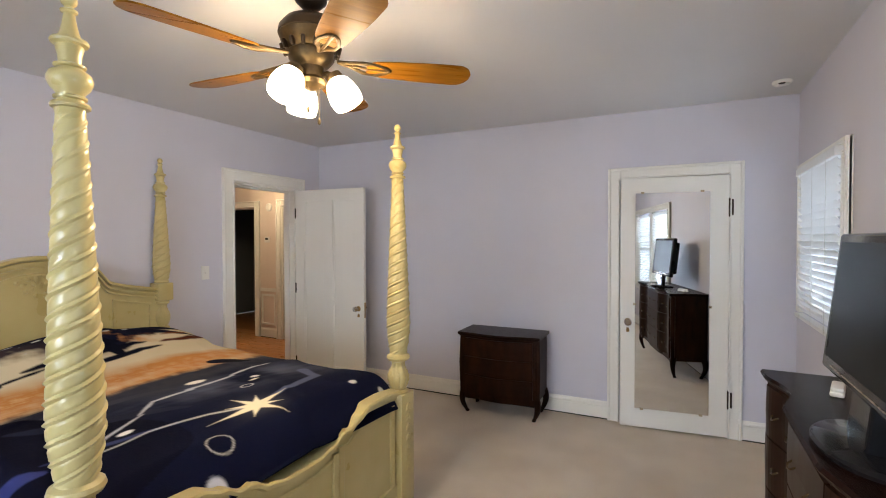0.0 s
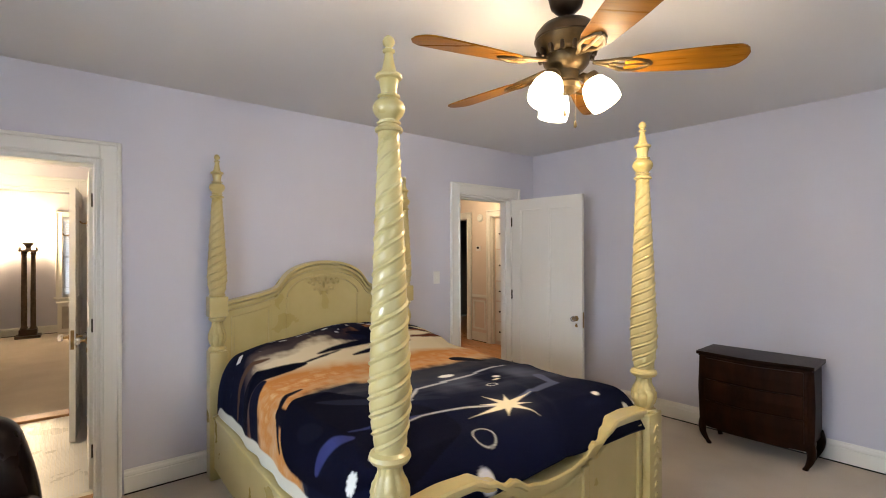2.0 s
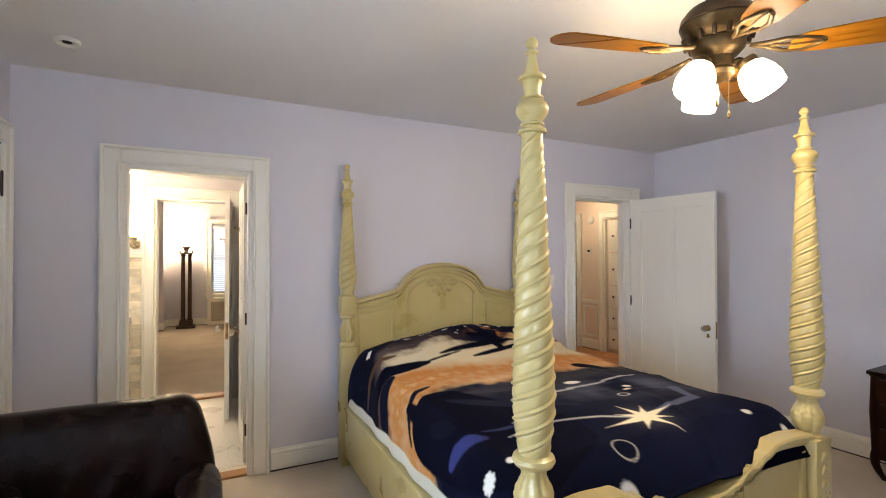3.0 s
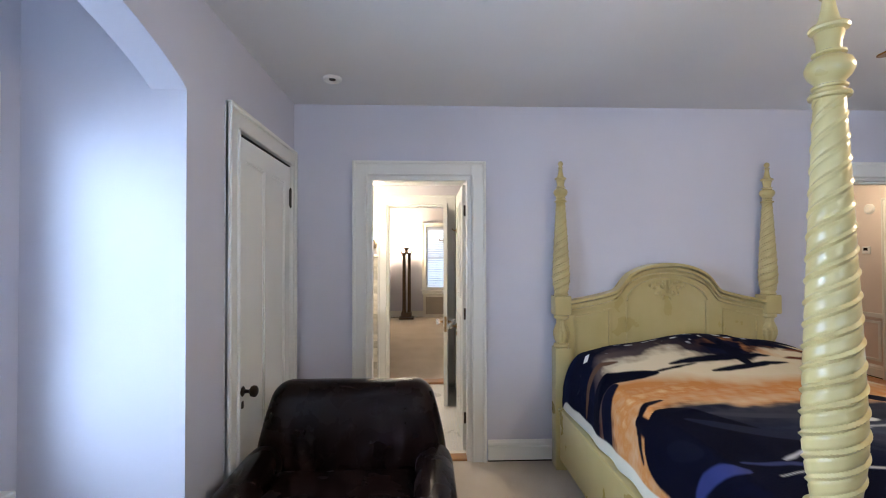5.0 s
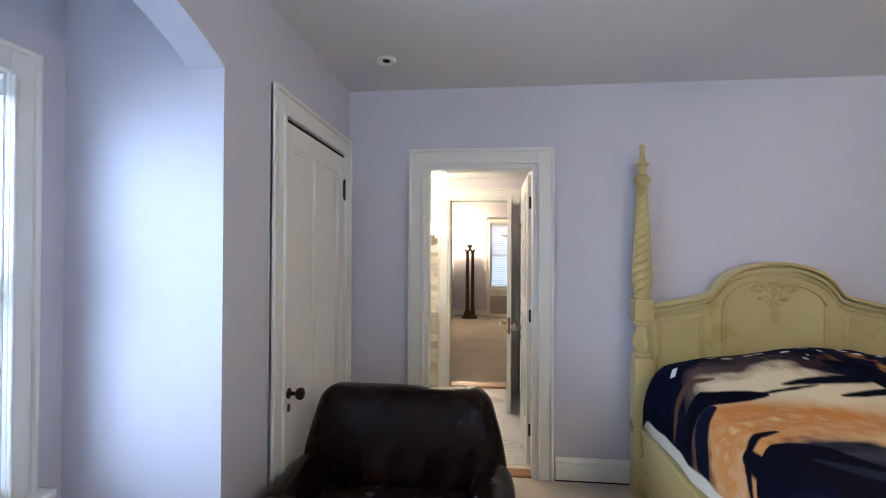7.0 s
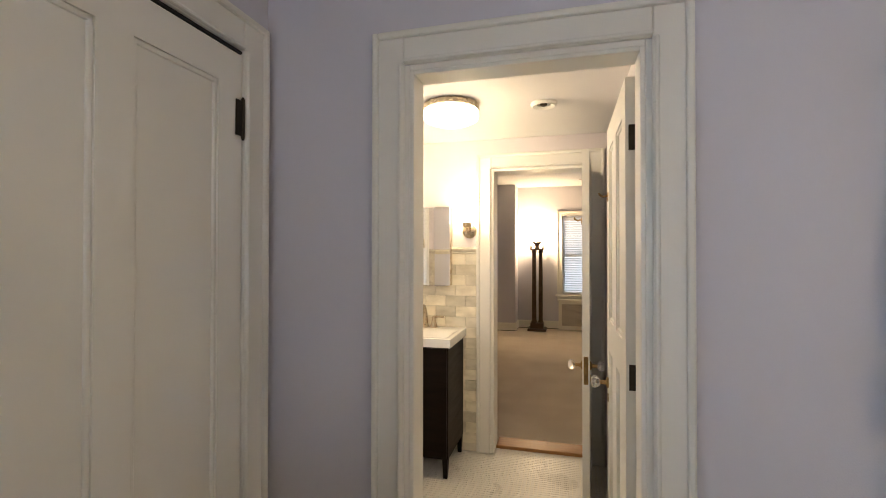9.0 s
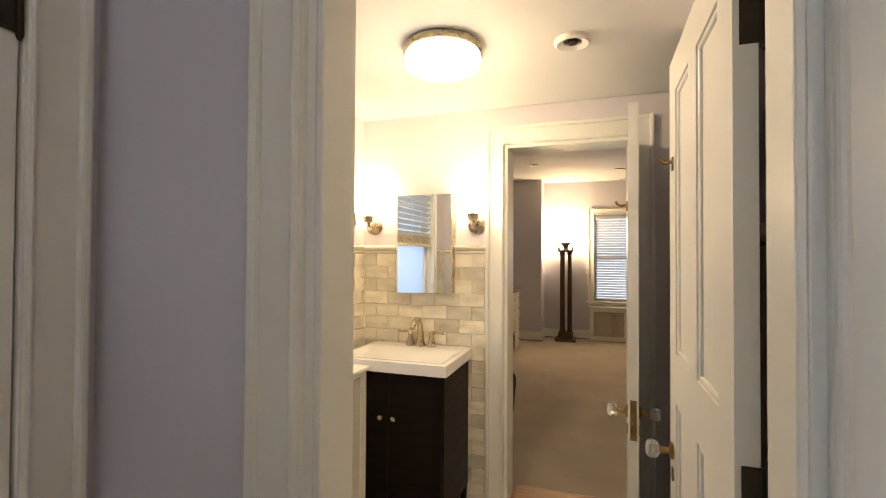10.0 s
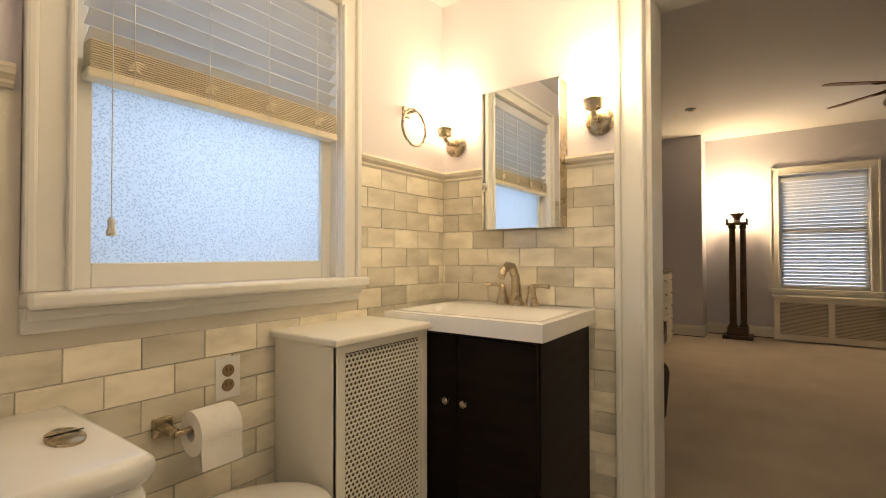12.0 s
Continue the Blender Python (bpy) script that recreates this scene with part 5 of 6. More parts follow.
def armchair(place, turn):
    """A leather club chair; it faces local -y."""
    ob = empty("armchair", place, turn)

    def pad(x0, y0, z0, x1, y1, z1, r, puff=0.012, seams=0, cuts=14):
        b = box(x0, y0, z0, x1, y1, z1, r, 5)
        bmesh.ops.subdivide_edges(b, edges=[e for e in b.edges if e.calc_length() > 0.12], cuts=cuts, use_grid_fill=True)
        cx, cz = (x0 + x1) / 2, (z0 + z1) / 2
        for v in b.verts:
            fx, fz = (v.co.x - cx) / ((x1 - x0) / 2), (v.co.z - cz) / ((z1 - z0) / 2)
            s = 1 if v.co.y > (y0 + y1) / 2 else -1
            v.co.y += s * puff * (1 - min(1, fx * fx)) * (1 - min(1, fz * fz))
            if seams and s < 0:
                low = max(0.0, 0.35 - fz)
                v.co.y += (0.016 * abs(math.sin(v.co.x * 33 + 2.2 * math.sin(v.co.x * 7 + v.co.z * 5))) + 0.006 * noise.noise((v.co.x * 26, 0, v.co.z * 5))) * min(1, low * 1.1)
            v.co.z += 0.004 * noise.noise(v.co * 7)
        return b
    back = pad(-0.45, -0.10, 0.34, 0.45, 0.10, 0.830, 0.075, 0.03, 1, 46)
    for v in back.verts:
        v.co.x *= 1.08 - 0.20 * max(0, (v.co.z - 0.46) / 0.37) ** 1.4
    bmesh.ops.transform(back, matrix=pose(0, 0.32, 0, -9), verts=back.verts[:])
    part("backrest", back, LEATHER, ob, "creased brown leather back cushion", smooth=True)
    part("seat", pad(-0.34, -0.46, 0.24, 0.34, 0.22, 0.46, 0.05, 0.012), LEATHER, ob, smooth=True)
    for s in (-1, 1):
        a = box(s * 0.33, -0.44, 0.07, s * 0.50, 0.30, 0.46, 0.075, 5)
        lathe([(0.088, -0.37), (0.094, -0.30), (0.092, 0.30), (0.086, 0.36)], 24, pose(s * 0.42, -0.07, 0.445, 90), a)
        part("arm", a, LEATHER, ob, "rolled leather arm", smooth=True)
    part("base", box(-0.43, -0.42, 0.06, 0.40, 0.36, 0.26, 0.03), LEATHER, ob)
    for x in (-0.34, 0.34):
        for y in (-0.36, 0.32):
            part("leg", lathe([(0.016, 0), (0.026, 0.07)], 14, pose(x, y, 0)), MAHOG, ob, smooth=True)
    return tagged(ob, "dark brown leather armchair with rolled arms", "armchair")


armchair((-2.33, -0.545, 0), 90)


def ceiling_spot(name, place, r=0.055):
    ob = empty(name, place)
    part("trim_ring", lathe([(r, 0), (r, -0.012), (r * 0.86, -0.020), (r * 0.52, -0.010), (r * 0.50, 0.0)], 28), TRIM, ob, smooth=True)
    part("nozzle", lathe([(0.020, 0.0), (0.019, -0.014), (0.008, -0.018)], 16), IRON, ob)
    return tagged(ob, "small round ceiling vent with a dark centre", "ceiling vent", "ceiling vents")


ceiling_spot("ceiling_vent", (-3.10, -0.73, CEIL))
ceiling_spot("ceiling_vent", (0.60, 3.93, CEIL))
sw = empty("light_switch", (XW, 2.72, 1.24))
part("plate", box(0, -0.036, -0.058, 0.006, 0.036, 0.058, 0.002), WHITEP, sw)
part("toggle", box(0.005, -0.005, -0.012, 0.016, 0.005, 0.008, 0.002), WHITEP, sw)
tagged(sw, "white light switch plate on the lavender wall", "light switch")

# ---- bathroom things ----
MARBLE = varied("cream_marble_tile", (0.84, 0.785, 0.65), (0.60, 0.55, 0.43), 7.0, 0.2, stretch=(1, 1, 2.2), rough_var=0.08, contrast=(0.40, 0.72), random=0.2, bump=0.03, bump_scale=30)
_t = MARBLE.node_tree
_i = _t.nodes.new("ShaderNodeObjectInfo")
_m = [n for n in _t.nodes if n.bl_idname == "ShaderNodeMapping"][0]
_x = _t.nodes.new("ShaderNodeVectorMath")
_x.operation = 'SCALE'
_x.inputs[0].default_value = (17.0, 9.0, 13.0)
_t.links.new(_i.outputs["Random"], _x.inputs["Scale"])
_t.links.new(_x.outputs[0], _m.inputs["Location"])
PORCELAIN = varied("white_porcelain", (0.85, 0.84, 0.81), (0.88, 0.87, 0.85), 3, 0.08, rough_var=0.03, coat=0.5)
ESPRESSO = varied("espresso_wood", (0.008, 0.006, 0.005), (0.014, 0.009, 0.007), 4, 0.4, stretch=(1, 1, 8), bump=0.04)
dull(ESPRESSO, 0.08)
PAPER = varied("soft_tissue_paper", (0.80, 0.78, 0.74), (0.85, 0.83, 0.80), 20, 0.95, bump=0.25, bump_scale=140)
MESH = varied("white_pierced_metal", (0.80, 0.77, 0.68), (0.84, 0.81, 0.73), 8, 0.45)
# dark colour that paints the shade inside the radiator covers
GRILLE_SHADE = varied("shade_behind_grille", (0.10, 0.085, 0.06), (0.14, 0.12, 0.09), 6, 0.9)
COVERPAINT = varied("cream_enamel", (0.80, 0.775, 0.69), (0.84, 0.815, 0.74), 4, 0.35, bump=0.03)
RAILM = varied("marble_rail", (0.66, 0.60, 0.49), (0.74, 0.69, 0.58), 8, 0.2)
SCONCE = glow("sconce_glass_lit", (1.0, 0.84, 0.56), 11.0)
DOME = glow("ceiling_dome_lit", (1.0, 0.88, 0.62), 7.0)

# vanity and basin
VX0, VX1, VY0, VY1 = XB1 + 0.004, -5.005, -1.385, -0.79
vanity = empty("vanity_cabinet")
body = box(VX0 + 0.01, VY0 + 0.01, 0.12, VX1 - 0.022, VY1 - 0.010, 0.840, 0.004)
part("body", body, ESPRESSO, vanity)
for y in (VY0 + 0.03, VY1 - 0.03):
    for x in (VX0 + 0.035, VX1 - 0.04):
        part("leg", lathe([(0.018, 0.0), (0.026, 0.125)], 4, pose(x, y, 0, 0, 0, 45)), ESPRESSO, vanity)
ym = (VY0 + VY1) / 2
for s in (-1, 1):
    ya, yb = (VY0 + 0.016, ym - 0.002) if s < 0 else (ym + 0.002, VY1 - 0.016)
    d = part("cabinet_door", box(VX1 - 0.022, ya, 0.135, VX1 - 0.004, yb, 0.830, 0.003), ESPRESSO, vanity)
    part("stile_moulding", box(VX1 - 0.008, ya + 0.05, 0.185, VX1 - 0.0055, yb - 0.05, 0.780, 0.001), ESPRESSO, d)
    part("knob", lathe([(0.004, 0), (0.005, 0.010), (0.012, 0.016), (0.012, 0.022), (0.004, 0.026)], 16, pose(VX1 - 0.004, ym + s * 0.035, 0.615, 0, 90, 0)), NICKEL, d, "round nickel knob", smooth=True)
tagged(vanity, "espresso wood vanity cabinet with two doors", "vanity cabinet")


def basin():
    """A square porcelain basin with a sunken, ramped bowl."""
    own = bmesh.new()
    n = 40
    x0, x1, y0, y1, z1, z0 = VX0 + 0.002, VX1 + 0.012, VY0 - 0.012, VY1 + 0.012, 0.897, 0.840
    g = []
    for i in range(n + 1):
        row = []
        for j in range(n + 1):
            fx, fy = i / n, j / n
            x, y = x0 + (x1 - x0) * fx, y0 + (y1 - y0) * fy
            e = min((fx - 0.20) / 0.72, (0.93 - fx) / 0.10 if fx > 0.5 else 9, fy / 0.09 - 0.6, (1 - fy) / 0.09 - 0.6)
            e = max(0, min(1, e * 1.15))
            dip = 0.045 * (e * e * (3 - 2 * e)) * (0.6 + 0.4 * min(1, (1 - fx) * 2.0))
            edge = min(fx, 1 - fx, fy, 1 - fy)
            row.append(own.verts.new((x, y, z1 - dip - (0.003 if edge == 0 else 0))))
        g.append(row)
    for i in range(n):
        for j in range(n):
            own.faces.new((g[i][j], g[i + 1][j], g[i + 1][j + 1], g[i][j + 1]))
    rim = [g[i][0] for i in range(n + 1)] + [g[n][j] for j in range(1, n + 1)] + [g[i][n] for i in range(n - 1, -1, -1)] + [g[0][j] for j in range(n - 1, 0, -1)]
    low = [own.verts.new((v.co.x, v.co.y, z0)) for v in rim]
    for k in range(len(rim)):
        q = (k + 1) % len(rim)
        own.faces.new((rim[k], rim[q], low[q], low[k]))
    own.faces.new(low)
    return own


sink = empty("basin")
part("bowl", basin(), PORCELAIN, sink, smooth=True)
part("overflow", lathe([(0.011, 0), (0.011, 0.002)], 16, pose(VX0 + 0.122, -1.085, 0.873, 0, 50, 0)), IRON, sink, "dark overflow hole")
tagged(sink, "white square porcelain basin on the vanity", "sink")

faucet = empty("faucet", (VX0 + 0.066, -1.075, 0.894))
faucet.scale = (1.25, 1.25, 1.3)
part("spout", tube([(0, 0, 0), (0, 0, 0.045), (0.006, 0, 0.090), (0.030, 0, 0.122), (0.062, 0, 0.124), (0.092, 0, 0.104), (0.102, 0, 0.092)], [0.021, 0.017, 0.014, 0.013, 0.0125, 0.012, 0.013], 16), NICKEL, faucet, smooth=True)
part("spout_base", lathe([(0.026, 0), (0.024, 0.010), (0.018, 0.02)], 20), NICKEL, faucet, smooth=True)
for s in (-1, 1):
    part("handle_base", lathe([(0.024, 0), (0.022, 0.010), (0.015, 0.03), (0.011, 0.050), (0.014, 0.056), (0.008, 0.064)], 20, pose(-0.005, s * 0.052, 0)), NICKEL, faucet, smooth=True)
    part("lever", tube([(-0.005, s * 0.050, 0.060), (-0.003, s * 0.078, 0.064), (0.0, s * 0.112, 0.062)], [0.008, 0.006, 0.007], 10), NICKEL, faucet, smooth=True)
tagged(faucet, "brushed nickel basin faucet with two levers", "faucet")

# mirror cabinet
mc = empty("medicine_cabinet")
part("cabinet_box", box(XB1 + 0.001, -1.222, 1.205, XB1 + 0.085, -0.884, 1.773, 0.002), NICKEL, mc)
part("mirror", box(XB1 + 0.0865, -1.224, 1.203, XB1 + 0.0905, -0.882, 1.775, 0.002, 1), MIRROR, mc, "frameless mirror door")
tagged(mc, "frameless mirrored medicine cabinet above the basin", "medicine cabinet")


def sconce(y):
    ob = empty("wall_sconce", (XB1, y, 1.60))
    part("rosette", lathe([(0.052, 0.001), (0.052, 0.010), (0.040, 0.018), (0.020, 0.022)], 32, pose(0, 0, 0, 0, 90, 0)), NICKEL, ob, smooth=True)
    part("arm", tube([(0.015, 0, 0), (0.06, 0, -0.002), (0.088, 0, 0.012), (0.092, 0, 0.03)], 0.010, 12), NICKEL, ob, smooth=True)
    part("socket", lathe([(0.018, 0.020), (0.030, 0.026), (0.032, 0.050), (0.036, 0.056), (0.034, 0.062)], 24, pose(0.092, 0, 0)), NICKEL, ob, smooth=True)
    sh = part("shade", lathe([(0.032, 0.056), (0.044, 0.070), (0.058, 0.110), (0.066, 0.160), (0.072, 0.190), (0.068, 0.188), (0.062, 0.158), (0.054, 0.112), (0.040, 0.074), (0.026, 0.066)], 32, pose(0.092, 0, 0)), SCONCE, ob, "glowing frosted glass shade", smooth=True)
    sh.visible_shadow = False
    return tagged(ob, "nickel wall sconce with a lit glass shade", "wall sconce", "sconces beside the mirror")


sconce(-0.755)
sconce(-1.41)

ring = empty("towel_ring", (-5.22, BS, 1.70))
part("mount", box(-0.022, 0.0, -0.022, 0.022, 0.012, 0.022, 0.004), NICKEL, ring)
part("post", tube([(0, 0.010, 0), (0, 0.045, 0.0), (0, 0.052, -0.004)], 0.010, 10), NICKEL, ring, smooth=True)
part("ring", tube([(0.075 * math.cos(a / 24 * 2 * math.pi), 0.050, -0.072 + 0.075 * math.sin(a / 24 * 2 * math.pi)) for a in range(24)], 0.0055, 8, closed=True), NICKEL, ring, smooth=True)
tagged(ring, "round brushed nickel towel ring on the wall", "towel ring")

# radiator cover
cov = empty("radiator_cover")
RX0, RX1, RY0, RY1, RZ = -4.99, -4.59, BS + 0.012, -1.198, 0.87
part("top", box(RX0 - 0.004, RY0 - 0.008, RZ - 0.022, RX1 + 0.018, RY1 + 0.018, RZ, 0.006), COVERPAINT, cov)
part("side", box(RX1 - 0.014, RY0, 0.005, RX1, RY1 - 0.001, RZ - 0.022, 0.003), COVERPAINT, cov)
part("side", box(RX0, RY0, 0.005, RX0 + 0.014, RY1 - 0.001, RZ - 0.022, 0.003), COVERPAINT, cov)
fr = wall('y', RY1 - 0.014, RY1, RX0, RX1, 0.005, RZ - 0.022, [(RX0 + 0.030, RX1 - 0.030, 0.06, RZ - 0.045)])
part("front_frame", fr, COVERPAINT, cov)
own = bmesh.new()
step = 0.0155
r = 0
z = 0.062
hexes = []
while z < RZ - 0.048:
    x = RX0 + 0.032 + (step / 2 if r % 2 else 0)
    while x < RX1 - 0.030:
        hexes.append((x, z))
        x += step
    z += step * 0.866
    r += 1
for x, z in hexes:
    prev = None
    a0 = []
    for k in range(6):
        a = math.radians(60 * k + 30)
        ca, sa = math.cos(a), math.sin(a)
        a0.append((own.verts.new((x + step * 0.33 * ca, RY1 - 0.006, z + step * 0.33 * sa)), own.verts.new((x + step * 0.58 * ca, RY1 - 0.004, z + step * 0.58 * sa))))
    for k in range(6):
        p, q = a0[k], a0[(k + 1) % 6]
        own.faces.new((p[0], p[1], q[1], q[0]))
g = part("grille", own, MESH, cov, "pierced metal grille with a small round pattern")
tagged(g, kind="stuff")
# added dark sheet, painted as the shade behind the grille
part("shade_backing", box(RX0 + 0.02, RY1 - 0.030, 0.05, RX1 - 0.02, RY1 - 0.024, RZ - 0.04), GRILLE_SHADE, cov)
tagged(cov, "cream radiator cover with a pierced metal front", "radiator cover")

# toilet, backed on the east wall
toilet = empty("toilet", (-3.745, -1.245, 0), 90)


def oval(profile, length, width, shift, steps=40):
    own = bmesh.new()
    rings = []
    for s, z in profile:
        ring_ = []
        for k in range(steps):
            a = 2 * math.pi * k / steps
            x = width / 2 * s * math.cos(a)
            y = length / 2 * s * math.sin(a)
            y = y if y > 0 else y * 0.92
            ring_.append(own.verts.new((x, shift + y, z)))
        rings.append(ring_)
    for a, b in zip(rings, rings[1:]):
        for k in range(steps):
            own.faces.new((a[k], a[(k + 1) % steps], b[(k + 1) % steps], b[k]))
    own.faces.new(rings[0])
    own.faces.new(rings[-1])
    return own


part("bowl", oval([(0.62, 0.0), (0.60, 0.06), (0.66, 0.18), (0.86, 0.30), (0.98, 0.39), (1.0, 0.415), (0.97, 0.42)], 0.50, 0.37, 0.56), PORCELAIN, toilet, smooth=True)
part("seat_lid", oval([(0.98, 0.420), (1.02, 0.430), (1.03, 0.452), (1.0, 0.468), (0.85, 0.478), (0.4, 0.484)], 0.52, 0.385, 0.565), PORCELAIN, toilet, "closed white lid", smooth=True)
part("base", box(-0.13, 0.02, 0.0, 0.13, 0.50, 0.40, 0.05, 4), PORCELAIN, toilet, smooth=True)
tk = box(-0.205, 0.04, 0.36, 0.205, 0.335, 0.745, 0.05, 5)
part("tank", tk, PORCELAIN, toilet, smooth=True)
lid = box(-0.220, 0.030, 0.735, 0.220, 0.365, 0.785, 0.024, 4)
for v in lid.verts:
    corner = max(0, abs(v.co.x) - 0.12) / 0.10
    if v.co.y > 0.2:
        v.co.y -= 0.055 * corner ** 2.2
part("tank_lid", lid, PORCELAIN, toilet, smooth=True)
part("flush_button", lathe([(0.036, 0.0), (0.036, 0.006), (0.030, 0.010), (0.004, 0.011)], 32, pose(0.03, 0.262, 0.784) @ Matrix.Diagonal((1.35, 0.75, 1, 1))), NICKEL, toilet, "oval chrome dual flush button", smooth=True)
part("button_split", box(0.029, 0.236, 0.7945, 0.031, 0.288, 0.7965), IRON, toilet)
tagged(toilet, "white one-piece toilet with a closed lid", "toilet")

holder = empty("toilet_paper_holder", (-4.27, BS + 0.009, 0.67))
part("mount", box(-0.024, 0.0, -0.024, 0.024, 0.014, 0.024, 0.004), NICKEL, holder)
part("post", tube([(0, 0.012, 0), (0, 0.06, 0), (-0.004, 0.072, -0.004)], [0.012, 0.010, 0.014], 12), NICKEL, holder, smooth=True)
part("bar", tube([(0.0, 0.072, -0.004), (-0.135, 0.072, -0.004)], 0.008, 12), NICKEL, holder, smooth=True)
tagged(holder, "brushed nickel toilet paper holder on marble tile", "toilet paper holder")
own = lathe([(0.020, -0.052), (0.055, -0.052), (0.056, -0.048), (0.056, 0.048), (0.055, 0.052), (0.020, 0.052), (0.020, -0.052)], 40, pose(-4.36, BS + 0.081, 0.655, 0, 90, 0))
sheet = bmesh.new()
rows = []
for k in range(7):
    zz = 0.655 - k * 0.013
    rows.append([sheet.verts.new((x, BS + 0.081 + 0.0555 - 0.004 * math.sin(k * 0.6), zz)) for x in (-4.412, -4.308)])
for a, b in zip(rows, rows[1:]):
    sheet.faces.new((a[0], a[1], b[1], b[0]))
roll = empty("toilet_roll")
part("roll", own, PAPER, roll, smooth=True)
ob = part("hanging_sheet", sheet, PAPER, roll)
ob.modifiers.new("thickness", 'SOLIDIFY').thickness = 0.001
tagged(roll, "white toilet roll with a hanging sheet", "toilet roll")

outlet = empty("power_outlet", (-4.44, BS + 0.010, 0.756))
part("plate", box(-0.036, 0, -0.058, 0.036, 0.006, 0.058, 0.002), WHITEP, outlet)
for s in (-1, 1):
    so = part("socket", lathe([(0.017, 0), (0.017, 0.003)], 24, pose(0, 0.005, s * 0.020, -90)), varied("ivory_socket", (0.20, 0.13, 0.06), (0.26, 0.17, 0.08), 20, 0.4), outlet, "brown socket face")
    for x in (-0.006, 0.006):
        part("slot", box(x - 0.0015, 0.0075, s * 0.020 - 0.001, x + 0.0015, 0.0088, s * 0.020 + 0.008), IRON, so)
tagged(outlet, "white double power outlet on the tiled wall", "power outlet")

dome = empty("ceiling_light", (-4.66, -0.69, BCEIL))
part("base_ring", lathe([(0.150, 0), (0.158, -0.008), (0.158, -0.030), (0.150, -0.036)], 48), NICKEL, dome, "brushed nickel ring", smooth=True)
ob = part("diffuser", lathe([(0.150, -0.034), (0.155, -0.060), (0.148, -0.085), (0.110, -0.102), (0.05, -0.108), (0.004, -0.109)], 48), DOME, dome, "glowing frosted diffuser", smooth=True)
ob.visible_shadow = False
tagged(ob.parent, "round flush ceiling light with a lit frosted diffuser", "ceiling light")
ceiling_spot("ceiling_vent", (-4.76, -0.19, BCEIL), 0.07)

for x, y, z in ((-4.44, 0.116, 1.70), (-4.86, 0.012, 1.62)):
    hk = empty("coat_hook", (x, y, z), 180)
    part("plate", box(-0.012, -0.003, -0.02, 0.012, 0.003, 0.02, 0.002), BRASS, hk)
    part("prong", tube([(0, 0.002, 0.006), (0, 0.022, 0.002), (0, 0.036, 0.010), (0, 0.040, 0.020)], 0.005, 8), BRASS, hk, smooth=True)
    tagged(hk, "small brass coat hook on the white door", "coat hook")


# marble rail on top of the tiles
def tile_rail(name, p, q, inward):
    a, b, n = Vector((*p, 0)), Vector((*q, 0)), Vector((*inward, 0))
    own = bmesh.new()
    prof = [(0.0, 1.432), (0.012, 1.432), (0.018, 1.440), (0.014, 1.448), (0.026, 1.458), (0.030, 1.470), (0.024, 1.480), (0.0, 1.484)]
    ends = [[own.verts.new(e + n * d + Vector((0, 0, z))) for d, z in prof] for e in (a, b)]
    for i in range(len(prof)):
        own.faces.new((ends[0][i], ends[0][(i + 1) % len(prof)], ends[1][(i + 1) % len(prof)], ends[1][i]))
    own.faces.new(ends[0])
    own.faces.new(ends[1])
    return setting(name, own, RAILM, "moulded marble rail above the wall tiles", "tile rail")


tile_rail("rail_south", (XB1, BS), (-4.94, BS), (0, 1))
tile_rail("rail_south_end", (-3.989, BS), (XB0, BS), (0, 1))
tile_rail("rail_west", (XB1, BS), (XB1, -0.691), (1, 0))
tile_rail("rail_north", (-4.79, PN), (XB0, PN), (0, -1))
tile_rail("rail_partition_end", (-4.79, PN - 0.024), (-4.79, PN + 0.12), (-1, 0))
tile_rail("rail_east", (XB0, BS), (XB0, -0.697), (-1, 0))


# wall tiles, each a piece of its own
TW, TH, GAP = 0.1525, 0.0765, 0.0017
tile_mesh = {}


def tile_data(w, axis):
    """A thin tile with eased edges; alike widths share one mesh."""
    key = (round(w, 3), axis)
    if key not in tile_mesh:
        b = bmesh.new()
        h, d, e = TH - GAP, 0.008, 0.0016
        lo = [(0, 0, 0), (w, 0, 0), (w, 0, h), (0, 0, h)]
        front = [(0, d - e, 0), (w, d - e, 0), (w, d - e, h), (0, d - e, h)]
        top = [(e, d, e), (w - e, d, e), (w - e, d, h - e), (e, d, h - e)]
        rings = [[b.verts.new(c) for c in r_] for r_ in (lo, front, top)]
        for p, q in zip(rings, rings[1:]):
            for k in range(4):
                b.faces.new((p[k], p[(k + 1) % 4], q[(k + 1) % 4], q[k]))
        b.faces.new(rings[2])
        bmesh.ops.recalc_face_normals(b, faces=b.faces[:])
        me = bpy.data.meshes.new("tile")
        b.to_mesh(me)
        b.free()
        me.materials.append(MARBLE)
        tile_mesh[key] = me
    return tile_mesh[key]


def backing(origin, turn, length, z_top, hole):
    b = wall('y', 0, 0.0045, 0, length, 0, z_top, hole)
    bmesh.ops.transform(b, matrix=pose(*origin, 0, 0, turn), verts=b.verts[:])
    return b


